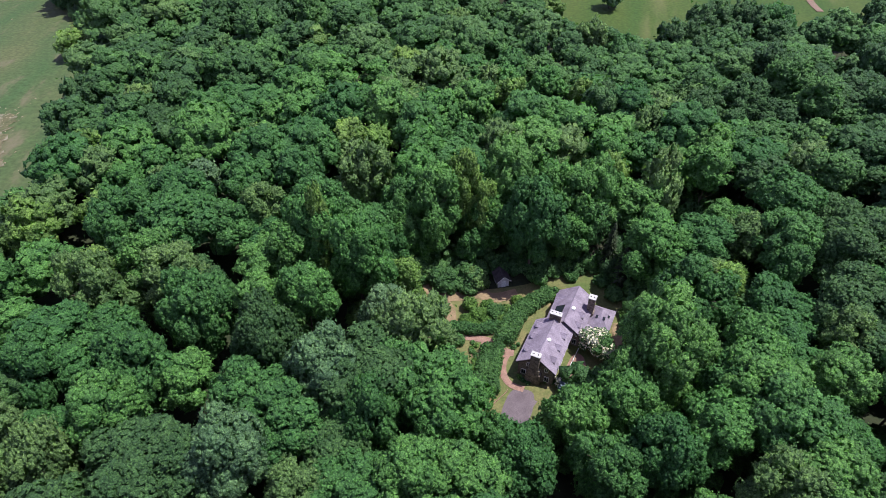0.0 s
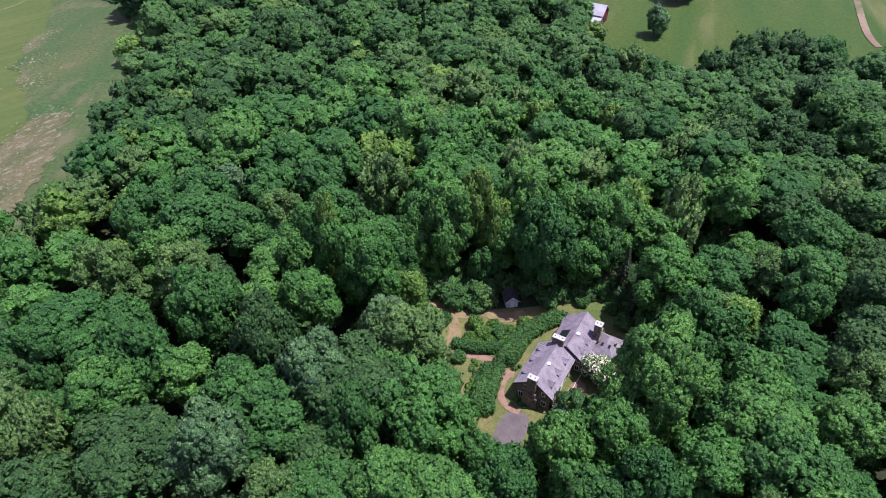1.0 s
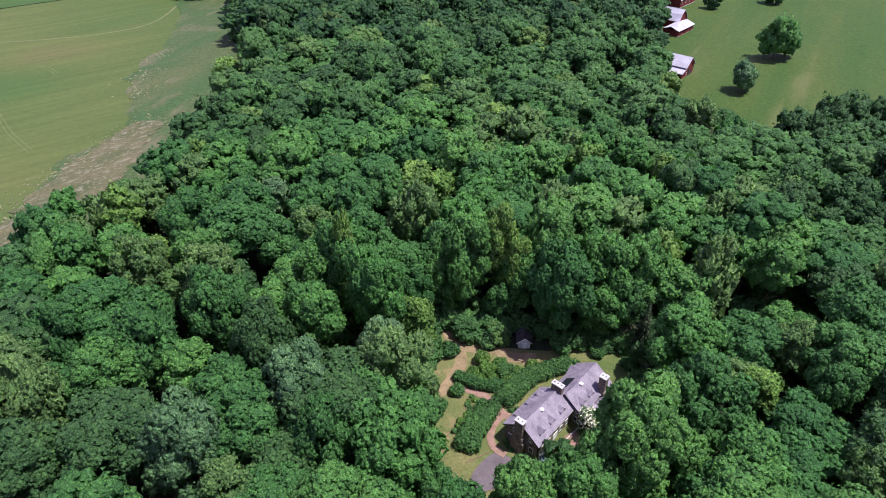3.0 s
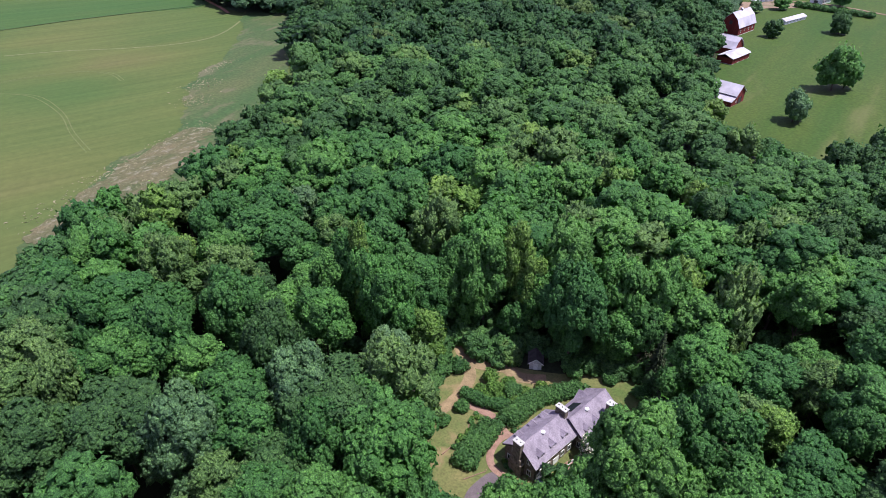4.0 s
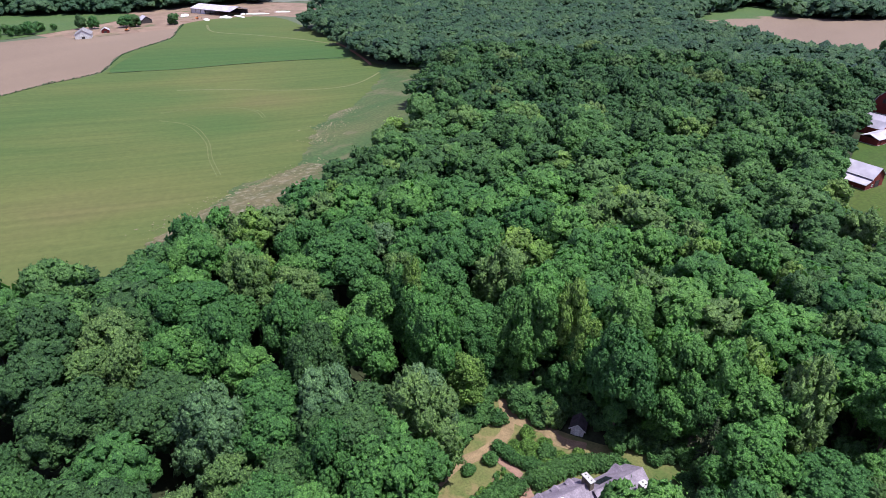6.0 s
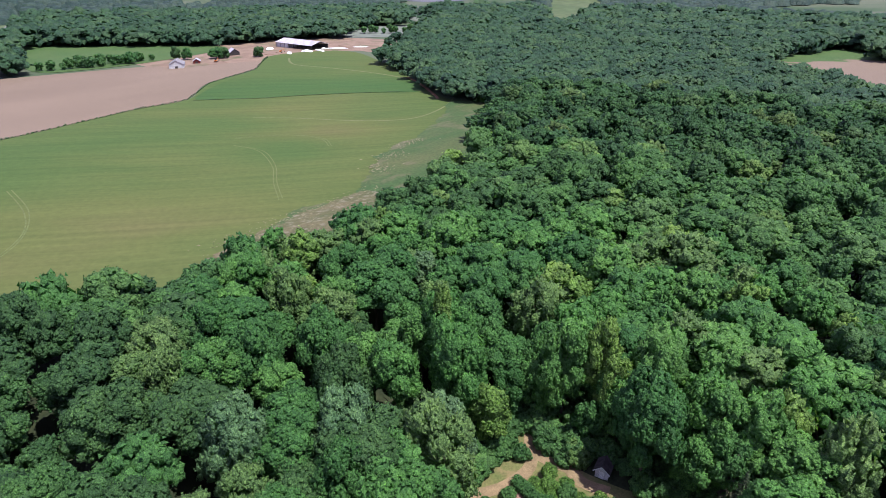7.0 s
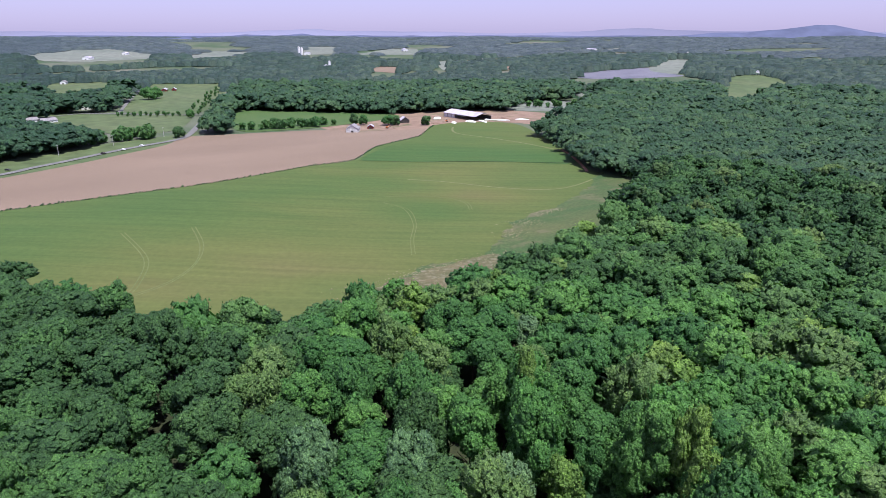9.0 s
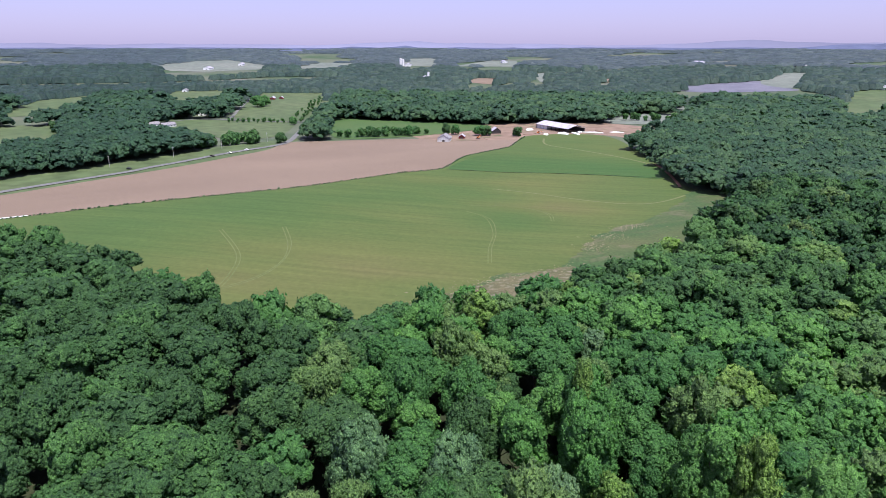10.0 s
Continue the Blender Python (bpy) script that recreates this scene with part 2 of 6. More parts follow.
M["dry"] = surface("dry_pale_weeds", (0.066, 0.076, 0.030), (0.128, 0.106, 0.058), 0.13, 1.2, bump=0.8, depth=0.3, spots=((0.20, 0.18, 0.13), 0.5), stretch=(1.0, 0.5, 1.0), turn=radians(-20))
M["wheel_track"] = surface("pale_wheel_track", (0.112, 0.128, 0.048), (0.136, 0.140, 0.060), 0.08, 0.6, bump=0.3)
M["faint_track"] = surface("faint_wheel_track", (0.094, 0.115, 0.038), (0.108, 0.121, 0.045), 0.08, 0.6, bump=0.3)
# pale hay colour with a little blue haze mixed into it
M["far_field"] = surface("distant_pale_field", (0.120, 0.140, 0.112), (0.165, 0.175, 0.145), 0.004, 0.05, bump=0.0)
M["far_green"] = surface("distant_meadow", (0.062, 0.095, 0.036), (0.092, 0.115, 0.050), 0.006, 0.06, bump=0.0)
M["solar"] = surface("grey_plastic_mulch", (0.11, 0.11, 0.14), (0.15, 0.145, 0.175), 0.02, 0.3, bump=0.1)

# ---- helpers for building ----
def mesh_np(name, verts, faces, mats, tone=None, smooth=None):
    """One mesh from arrays: faces is (n, 3) or (n, 4)."""
    me = bpy.data.meshes.new(name)
    n, k = faces.shape
    me.vertices.add(len(verts))
    me.vertices.foreach_set("co", np.ascontiguousarray(verts, dtype=np.float32).ravel())
    me.loops.add(n * k)
    me.loops.foreach_set("vertex_index", np.ascontiguousarray(faces, dtype=np.int32).ravel())
    me.polygons.add(n)
    me.polygons.foreach_set("loop_start", np.arange(0, n * k, k, dtype=np.int32))
    for m in mats:
        me.materials.append(m)
    if smooth is not None:
        me.polygons.foreach_set("use_smooth", smooth.astype(bool) if smooth.ndim == 1 else np.ones(n, bool))
    if tone is not None:
        at = me.attributes.new("tone", "FLOAT", "POINT")
        at.data.foreach_set("value", tone.astype(np.float32))
    me.update(calc_edges=True)
    if smooth is not None and smooth.ndim == 2:  # soft leaf clumps: a normal for each vertex
        me.normals_split_custom_set_from_vertices(np.ascontiguousarray(smooth, dtype=np.float32))
    return me


def part(name, bm, material, parent, label=""):
    """One mesh object under a thing or a part."""
    me = bpy.data.meshes.new(name)
    bm.to_mesh(me)
    bm.free()
    me.materials.append(material)
    ob = new(name, me)
    ob.parent = parent
    if label:
        tagged(ob, label)
    return ob


def thing(name, m, label, category, group="", kind=""):
    ob = new(name)
    ob.matrix_world = m
    return tagged(ob, label, category, group, kind)


def block(bm, x0, x1, y0, y1, z0, z1, bevel=0.0, m=None):
    r = bmesh.ops.create_cube(bm, size=1.0)
    bmesh.ops.transform(bm, verts=r["verts"], matrix=Matrix.Translation(((x0 + x1) / 2, (y0 + y1) / 2, (z0 + z1) / 2)) @ Matrix.Diagonal((x1 - x0, y1 - y0, z1 - z0, 1)))
    if bevel:
        es = list({e for v in r["verts"] for e in v.link_edges})
        r = {"verts": [v for v in bmesh.ops.bevel(bm, geom=es, offset=bevel, segments=1, affect="EDGES")["verts"]]}
    if m:
        bmesh.ops.transform(bm, verts=r["verts"], matrix=m)
    return bm


def box(x0, x1, y0, y1, z0, z1, bevel=0.0, m=None):
    return block(bmesh.new(), x0, x1, y0, y1, z0, z1, bevel, m)


def prism(profile, y0, y1):
    """A profile in x and z, drawn out along y."""
    bm = bmesh.new()
    a = [bm.verts.new((x, y0, z)) for x, z in profile]
    b = [bm.verts.new((x, y1, z)) for x, z in profile]
    bm.faces.new(a)
    bm.faces.new(b[::-1])
    n = len(profile)
    for i in range(n):
        bm.faces.new((a[i], b[i], b[(i + 1) % n], a[(i + 1) % n]))
    bmesh.ops.recalc_face_normals(bm, faces=bm.faces)
    return bm


# ---- lie of the land ----
def ease(a, b, v):
    k = min(1.0, max(0.0, (v - a) / (b - a)))
    return k * k * (3 - 2 * k)


def zg(x, y):
    r = math.hypot(x, y)
    z = -3.3 * math.exp(-((x - 12) ** 2 + (y - 97) ** 2) / 4200)
    z += 4.0 * ease(230, 330, y) * ease(-60, 20, x)
    k = ease(0, 60, -120 - x) * (1 - ease(500, 800, r))
    z += k * 1.6 * math.sin(x * 0.017 + 1.1) * math.sin(y * 0.014 + 0.6)
    z += 84 * ease(900, 4900, r)
    z += ease(800, 1600, r) * 7 * math.sin(x * 0.0041) * math.cos(y * 0.0037 + 0.8)
    return z


def rounded(outline, steps=4):
    """A closed outline, smoothed (Catmull-Rom)."""
    n, out = len(outline), []
    for i in range(n):
        p = [Vector(outline[(i + k) % n]).to_2d() for k in (-1, 0, 1, 2)]
        for s in range(steps):
            t = s / steps
            out.append(0.5 * ((2 * p[1]) + (p[2] - p[0]) * t + (2 * p[0] - 5 * p[1] + 4 * p[2] - p[3]) * t * t + (3 * p[1] - p[0] - 3 * p[2] + p[3]) * t ** 3))
    return out


def draped(outline, lift, cell, steps=4):
    """A sheet with that outline that follows the ground, so much above it."""
    bm = bmesh.new()
    pts = rounded(outline, steps) if steps > 1 else [Vector(p) for p in outline]
    bm.faces.new([bm.verts.new((p[0], p[1], 0)) for p in pts])
    lo = [min(p[i] for p in pts) for i in (0, 1)]
    hi = [max(p[i] for p in pts) for i in (0, 1)]
    for axis, no in ((0, (1, 0, 0)), (1, (0, 1, 0))):
        for i in range(1, int((hi[axis] - lo[axis]) / cell) + 1):
            co = [0, 0, 0]
            co[axis] = lo[axis] + i * cell
            bmesh.ops.bisect_plane(bm, geom=bm.verts[:] + bm.edges[:] + bm.faces[:], plane_co=co, plane_no=no)
    bmesh.ops.triangulate(bm, faces=bm.faces)
    for v in bm.verts:
        v.co.z = zg(v.co.x, v.co.y) + lift
    for f in bm.faces:
        f.normal_update()
        if f.normal.z < 0:
            f.normal_flip()
        f.smooth = True
    return bm


def sheet(name, outline, lift, cell, material, label, category="", steps=4):
    return tagged(part(name, draped(outline, lift, cell, steps), M[material], None), label, category, kind="structure")


def ribbon(way, width, steps=6):
    """The outline of a strip along a line of places."""
    p = [Vector(a) for a in way]
    fine = []
    for i in range(len(p) - 1):
        a, b, c, d = p[max(i - 1, 0)], p[i], p[i + 1], p[min(i + 2, len(p) - 1)]
        for s in range(steps):
            t = s / steps
            fine.append(0.5 * ((2 * b) + (c - a) * t + (2 * a - 5 * b + 4 * c - d) * t * t + (3 * b - a - 3 * c + d) * t ** 3))
    fine.append(p[-1])
    left, right = [], []
    for i, q in enumerate(fine):
        d = (fine[min(i + 1, len(fine) - 1)] - fine[max(i - 1, 0)]).normalized()
        nrm = Vector((-d.y, d.x)) * width / 2
        left.append(q + nrm)
        right.append(q - nrm)
    return left + right[::-1]


def strip(name, way, width, lift, material, label, category="", cell=40):
    """A road or track: quads along the line, draped."""
    out = ribbon(way, width)
    n = len(out) // 2
    bm = bmesh.new()
    vs = [bm.verts.new((p.x, p.y, zg(p.x, p.y) + lift)) for p in out]
    for i in range(n - 1):
        bm.faces.new((vs[i], vs[i + 1], vs[2 * n - 2 - i], vs[2 * n - 1 - i]))
    bmesh.ops.recalc_face_normals(bm, faces=bm.faces)
    if sum(f.normal.z for f in bm.faces) < 0:
        bmesh.ops.reverse_faces(bm, faces=bm.faces)
    return tagged(part(name, bm, M[material], None), label, category, kind="structure")


def inside(x, y, poly):
    hit, j = False, len(poly) - 1
    for i in range(len(poly)):
        (xi, yi), (xj, yj) = poly[i][:2], poly[j][:2]
        if (yi > y) != (yj > y) and x < (xj - xi) * (y - yi) / (yj - yi) + xi:
            hit = not hit
        j = i
    return hit


# ---- the ground: one sheet out to the horizon ----
def ground_mesh():
    radii = [0]
    while radii[-1] < 4850:
        radii.append(radii[-1] + max(9.0, radii[-1] * 0.045))
    radii[-1] = 4850
    n = 128
    verts, faces = [(0, 0, zg(0, 0))], []
    for r in radii[1:]:
        verts += [(r * math.cos(a), r * math.sin(a), zg(r * math.cos(a), r * math.sin(a))) for a in (2 * math.pi * k / n for k in range(n))]
    for k in range(n):
        faces.append((0, 1 + k, 1 + (k + 1) % n))
        for i in range(len(radii) - 2):
            a, b = 1 + i * n, 1 + (i + 1) * n
            faces.append((a + k, b + k, b + (k + 1) % n, a + (k + 1) % n))
    me = bpy.data.meshes.new("ground")
    me.from_pydata(verts, [], faces)
    me.materials.append(M["grass"])
    for p in me.polygons:
        p.use_smooth = True
    return me


tagged(new("ground", ground_mesh()), "rolling green country with grass and leaf litter", "ground", kind="structure")

# fields and open land, in plan
CROP = [(-380, -140), (-384, -89), (-392, -32), (-397, 30), (-404, 100), (-419, 148), (-433, 192), (-440, 240), (-486, 280), (-528, 353), (-600, 412),
        (-602, 472), (-560, 508), (-465, 474), (-388, 436), (-327, 404), (-286, 388), (-250, 402), (-193, 316), (-158, 267), (-143, 237),
        (-127, 200), (-121, 160), (-117, 120), (-116, 95), (-119, 74), (-129, 60), (-150, 42), (-166, 24), (-195, 6), (-226, -8), (-250, -35), (-285, -90), (-310, -140)]
TAN = [(-382, -190), (-384, -89), (-393, -32), (-398, 30), (-405, 100), (-420, 148), (-434, 192), (-442, 240), (-488, 280), (-530, 353), (-575, 395),
       (-583, 378), (-600, 303), (-632, 286), (-655, 167), (-655, 132), (-612, 105), (-580, 62), (-540, 9), (-504, -40), (-458, -108), (-430, -200)]
FARM = [(-575, 395), (-583, 378), (-604, 303), (-640, 286), (-690, 300), (-735, 400), (-720, 500), (-680, 590), (-600, 620), (-545, 596), (-540, 530), (-569, 515), (-602, 472), (-600, 412)]
VERGE = [(-458, -108), (-504, -40), (-540, 9), (-580, 62), (-612, 105), (-655, 140), (-690, 150), (-668, 100), (-640, 45), (-592, -25), (-540, -95), (-500, -150), (-470, -220), (-425, -220)]
BEHIND = [(-839, 215), (-898, 253), (-836, 311), (-732, 416), (-690, 400), (-660, 313), (-654, 240), (-681, 193)]
MEADOW = [(-946, 100), (-1155, 132), (-1460, 191), (-1402, 340), (-1028, 243), (-877, 177)]
LOWER = [(-962, 5), (-906, 103), (-861, 166), (-818, 166), (-717, 130), (-708, 75), (-819, 20), (-863, -5)]
BARNS = [(42, 600), (40, 440), (41, 335), (40, 294), (56, 283), (66, 258), (92, 247), (115, 262), (135, 255), (165, 270), (230, 300), (320, 330), (340, 480), (240, 620), (120, 640), (58, 640)]
TILLED = [(-168, 779), (-140, 735), (-100, 740), (-60, 690), (-11, 656), (59, 665), (140, 660), (260, 720), (240, 860), (54, 880), (-100, 860)]
RIGHT_GREEN = [(-156, 723), (-175, 800), (-142, 940), (-90, 900), (-80, 850), (-150, 770)]
CLEARING = [(-3, 83), (-5, 91), (-6, 98), (-7, 107), (-9, 118), (-5, 121), (-1, 116), (8, 116), (20, 118), (27, 121), (38, 123), (46, 117), (45, 100), (40, 92),
            (34, 86), (26, 80), (19, 78), (16, 68), (10, 66), (6, 74), (0, 77)]
HILL_A = [(-734, 625), (-775, 727), (-702, 768), (-655, 718), (-644, 651), (-681, 591)]
HILL_B = [(-818, 815), (-880, 913), (-780, 905), (-760, 857)]
LEFT_A = [(-1140, -251), (-1337, -237), (-1505, -139), (-1303, -129), (-1116, -168), (-1075, -237)]
LEFT_B = [(-932, -227), (-943, -129), (-770, -105), (-751, -136), (-745, -190)]
LEFT_C = [(-1331, -21), (-1562, 5), (-1544, 125), (-1337, 125), (-1205, 14)]
R_FIELD = [(-582, 951), (-902, 1399), (-901, 1507), (-825, 1480), (-722, 1383), (-646, 1178), (-546, 1010)]
MULCH = [(-1197, 1146), (-1199, 1328), (-1192, 1452), (-1076, 1354), (-970, 1322), (-1053, 1125)]
MULCH_GREEN = [(-1192, 1452), (-1461, 1833), (-1426, 1937), (-1033, 1409), (-1076, 1354)]
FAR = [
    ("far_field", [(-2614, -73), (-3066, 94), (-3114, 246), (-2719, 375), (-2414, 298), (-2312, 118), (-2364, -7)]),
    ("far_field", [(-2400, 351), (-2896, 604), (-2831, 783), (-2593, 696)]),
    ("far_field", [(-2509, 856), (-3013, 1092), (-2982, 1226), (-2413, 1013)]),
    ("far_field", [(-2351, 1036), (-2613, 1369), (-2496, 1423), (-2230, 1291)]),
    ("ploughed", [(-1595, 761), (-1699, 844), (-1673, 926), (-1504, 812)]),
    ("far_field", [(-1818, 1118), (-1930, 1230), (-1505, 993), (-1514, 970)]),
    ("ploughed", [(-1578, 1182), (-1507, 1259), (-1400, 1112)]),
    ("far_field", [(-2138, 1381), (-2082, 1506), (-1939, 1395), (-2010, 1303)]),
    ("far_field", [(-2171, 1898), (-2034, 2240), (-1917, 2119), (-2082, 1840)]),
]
OPEN = [CROP, TAN, FARM, VERGE, BEHIND, MEADOW, LOWER, BARNS, TILLED, RIGHT_GREEN, CLEARING, HILL_A, HILL_B, LEFT_A, LEFT_B, LEFT_C, R_FIELD, MULCH, MULCH_GREEN] + [f for _, f in FAR]

ROAD = [(-420, -190), (-470, -108), (-526, -30), (-548, -8), (-569, 18), (-599, 56), (-619, 88), (-638, 118), (-664, 136), (-739, 160), (-864, 199), (-1017, 244), (-1200, 300), (-1420, 380)]
LANE_A = [(-853, 191), (-867, 167), (-900, 120), (-930, 87), (-954, 46), (-940, 8), (-930, -20)]
LANE_B = [(-930, 87), (-1000, 100), (-1067, 111), (-1208, 137), (-1260, 157)]
OPEN += [ribbon(ROAD, 22, 2), ribbon(LANE_A, 26, 2), ribbon(LANE_B, 22, 2)]
for cx, cy, r in ((-882, -8, 24), (-1036, 5, 14), (-1005, 50, 20), (-1250, 155, 20), (-1279, 198, 30), (-1545, 32, 24), (-1640, -190, 26), (-2480, 900, 50), (-2440, 1330, 50), (-1700, 690, 35)):
    OPEN.append([(cx - r, cy - r), (cx + r * 1.5, cy - r), (cx + r * 1.5, cy + r), (cx - r, cy + r)])

def soft_spot(x, y, cx, cy, rx, ry):
    return math.exp(-((x - cx) / rx) ** 2 - ((y - cy) / ry) ** 2)


def growth(x, y):
    """How thin the crop stands: 0 lush and dark, 1 thin and brownish."""
    v = 0.42 + 0.34 * soft_spot(x, y, -285, 262, 50, 34) + 0.36 * soft_spot(x, y, -212, 110, 55, 60) + 0.25 * soft_spot(x, y, -230, 30, 60, 40)
    v += 0.22 * soft_spot(x, y, -370, 300, 30, 70) + 0.14 * soft_spot(x, y, -190, 190, 22, 50)
    v -= 0.22 * soft_spot(x, y, -340, 40, 60, 110) + 0.24 * soft_spot(x, y, -255, 215, 26, 30) + 0.16 * soft_spot(x, y, -480, 340, 60, 60)
    return v


def lush(x, y):
    """The dark stand: lush along its straight near side, fading into the rest further off."""
    near_side = ((x + 430) * 0.838 - (y - 241) * 0.546) / 100.0  # distance behind the straight side, negative beyond it
    away = ease(-1.05, -0.35, near_side)
    return growth(x, y) * (1 - away) + 0.02 * away


def grown(ob, rule):
    me = ob.data
    at = me.attributes.new("tone", "FLOAT", "POINT")
    for v, d in zip(me.vertices, at.data):
        d.value = min(1.0, max(0.0, rule(v.co.x, v.co.y)))


def ragged(outline, reach, seed, steps=28):
    """An outline with an uneven edge."""
    out = []
    for p in rounded(outline, steps):
        for size, share in ((0.05, 1.0), (0.3, 0.35), (0.9, 0.22)):
            q = Vector((p.x * size, p.y * size, seed))
            p = p + Vector((noise.noise(q), noise.noise(q + Vector((0, 0, 9.0))))) * reach * share
        out.append(p)
    return out


grown(sheet("crop_field", CROP, 0.28, 12, "crop", "wide field of young green crop with brownish sweeps", "field"), growth)
sheet("ploughed_field", TAN, 0.22, 25, "ploughed", "bare tan ploughed field beside the road", "field")
sheet("farmyard_ground", FARM, 0.15, 30, "red_dirt", "reddish bare farmyard earth", "farmyard")
sheet("roadside_verge", VERGE, 0.12, 25, "far_green", "mown grass strip along the road", "verge")
sheet("meadow", BEHIND, 0.4, 60, "crop_far", "green meadow behind the ploughed field", "meadow")
sheet("meadow", MEADOW, 0.4, 80, "far_green", "green hillside meadow with young trees", "meadow")
sheet("meadow", LOWER, 0.4, 60, "far_green", "green meadow in front of the houses", "meadow")
sheet("paddock", BARNS, 0.18, 20, "barn_lawn", "mown green paddock beside the red barns", "paddock")
sheet("ploughed_field", TILLED, 0.4, 60, "ploughed", "bare tan field beyond the red barns", "field")
sheet("meadow", RIGHT_GREEN, 0.4, 60, "crop_far", "green field in a gap of the woods", "meadow")
sheet("meadow", HILL_A, 0.4, 60, "far_field", "pale green hay field on a low rise", "meadow")
sheet("meadow", HILL_B, 0.4, 60, "far_field", "pale green hay field on a low rise", "meadow")
for outline in (LEFT_A, LEFT_B, LEFT_C):
    sheet("meadow", outline, 0.4, 80, "far_green", "green meadow between hedgerow trees", "meadow")
sheet("meadow", R_FIELD, 0.4, 80, "far_green", "green meadow enclosed by woods", "meadow")
sheet("mulched_field", MULCH, 0.4, 80, "solar", "grey-violet field under plastic mulch", "field")
sheet("meadow", MULCH_GREEN, 0.5, 80, "far_field", "green meadow on a slope", "meadow")
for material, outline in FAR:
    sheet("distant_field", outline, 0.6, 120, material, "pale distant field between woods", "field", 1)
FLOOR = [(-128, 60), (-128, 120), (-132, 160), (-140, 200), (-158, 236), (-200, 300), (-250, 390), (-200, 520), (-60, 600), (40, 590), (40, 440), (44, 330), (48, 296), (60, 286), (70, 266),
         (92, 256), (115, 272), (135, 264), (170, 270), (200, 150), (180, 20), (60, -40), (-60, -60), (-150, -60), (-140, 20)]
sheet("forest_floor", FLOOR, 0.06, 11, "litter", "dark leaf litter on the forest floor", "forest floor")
sheet("lawn", CLEARING, 0.14, 6, "lawn", "dry yellow-green lawn round the house", "lawn")

# bare and rough strips, roads and tracks
ROUGH = [(-117, 100), (-119, 140), (-122, 165), (-127, 200), (-142, 236), (-158, 264), (-193, 312), (-250, 396), (-284, 386), (-258, 350), (-241, 326), (-222, 288), (-212, 255), (-206, 240), (-187, 221), (-170, 197), (-168, 161), (-158, 126), (-150, 104), (-132, 92)]
sheet("rough_grass_strip", ragged(ROUGH, 7, 2.0), 0.42, 20, "rough_grass", "dry unmown grass along the edge of the woods", "grass", 1)
WEEDS = [(-150, 104), (-157, 125), (-162, 142), (-168, 162), (-170, 182), (-166, 198), (-155, 200), (-150, 180), (-143, 160), (-137, 140), (-142, 125), (-143, 108)]
sheet("dry_weeds", ragged(WEEDS, 7, 5.0), 0.55, 12, "dry", "patch of pale dry weeds at the field edge", "weeds", 1)


def weed_tufts():
    """Low bleached tufts, flattened and lying mostly along the field edge."""
    g = random.Random(31)
    bm = bmesh.new()
    band = [((-160, 128), 11, 14), ((-165, 152), 8, 14), ((-164, 176), 8, 14), ((-162, 196), 9, 10), ((-188, 226), 9, 8), ((-202, 246), 9, 10), ((-214, 272), 6, 12), ((-150, 150), 12, 22)]
    for (cx, cy), sx, sy in band:
        for _ in range(120):
            x, y = g.gauss(cx, sx * 0.45), g.gauss(cy, sy * 0.6)
            if not inside(x, y, CROP):
                continue
            a, k = g.gauss(1.5, 0.6), g.triangular(0.10, 0.6, 0.15)
            u = Vector((math.cos(a), math.sin(a), 0)) * k * 1.7
            w = Vector((-math.sin(a), math.cos(a), 0)) * k * 0.6
            p = Vector((x, y, zg(x, y) + 0.5))
            top = bm.verts.new(p + Vector((g.uniform(-0.2, 0.2), g.uniform(-0.2, 0.2), 0.12 + 0.25 * k)))
            ring = [bm.verts.new(p + q * g.uniform(0.6, 1.1)) for q in (u, w, -u, -w)]
            for i in range(4):
                bm.faces.new((ring[i], ring[(i + 1) % 4], top))
    tagged(part("weed_tufts", bm, M["straw"], None), "bleached weed stems scattered over dry grass", "weeds", kind="stuff")


weed_tufts()
STAND = [(-431, 244), (-420, 264), (-406, 284), (-389, 319), (-364, 356), (-328, 398), (-382, 426), (-440, 428), (-504, 428), (-536, 400), (-516, 346), (-480, 290), (-448, 252)]
grown(sheet("crop_patch", STAND, 0.4, 10, "crop", "darker green stand of the young crop", "field"), lush)
strip("dirt_track", [(-384, 431), (-360, 420), (-336, 407), (-307, 390), (-296, 382)], 2.6, 0.7, "orange_dirt", "worn red earth track along the field edge", "track")
strip("furrow", [(-433, 240), (-420, 262), (-405, 284), (-388, 320), (-363, 357), (-328, 398)], 0.9, 0.62, "furrow", "grassy furrow between two stands of crop, its shade painted dark", "furrow")
strip("grass_track", [(-350, 245), (-327, 267), (-294, 287), (-270, 307), (-262, 329), (-272, 364), (-288, 392)], 1.6, 0.33, "wheel_track", "pale wheel track through the young crop", "track")
for off in (-1.0, 1.0):
    strip("grass_track", [(-290 + off, 196), (-268 + off, 201 + off), (-236, 190 + off), (-211, 175 + off), (-189, 164 + off)], 0.5, 0.33, "faint_track", "faint wheel track curving through the young crop", "track")
    strip("grass_track", [(-305 + off, 205), (-296 + off, 226), (-280 + off, 240), (-262, 243 + off), (-246, 236 + off)], 0.5, 0.33, "faint_track", "faint wheel track curving through the young crop", "track")
    strip("grass_track", [(-205 + off, 35), (-214 + off, 52), (-232 + off, 66), (-258, 74 + off), (-292, 76 + off)], 0.6, 0.33, "faint_track", "faint wheel track turning at the field's corner", "track")
    strip("grass_track", [(-199, 30 + off), (-222, 40 + off), (-252, 46 + off), (-300, 40 + off)], 0.6, 0.34, "faint_track", "faint wheel track turning at the field's corner", "track")
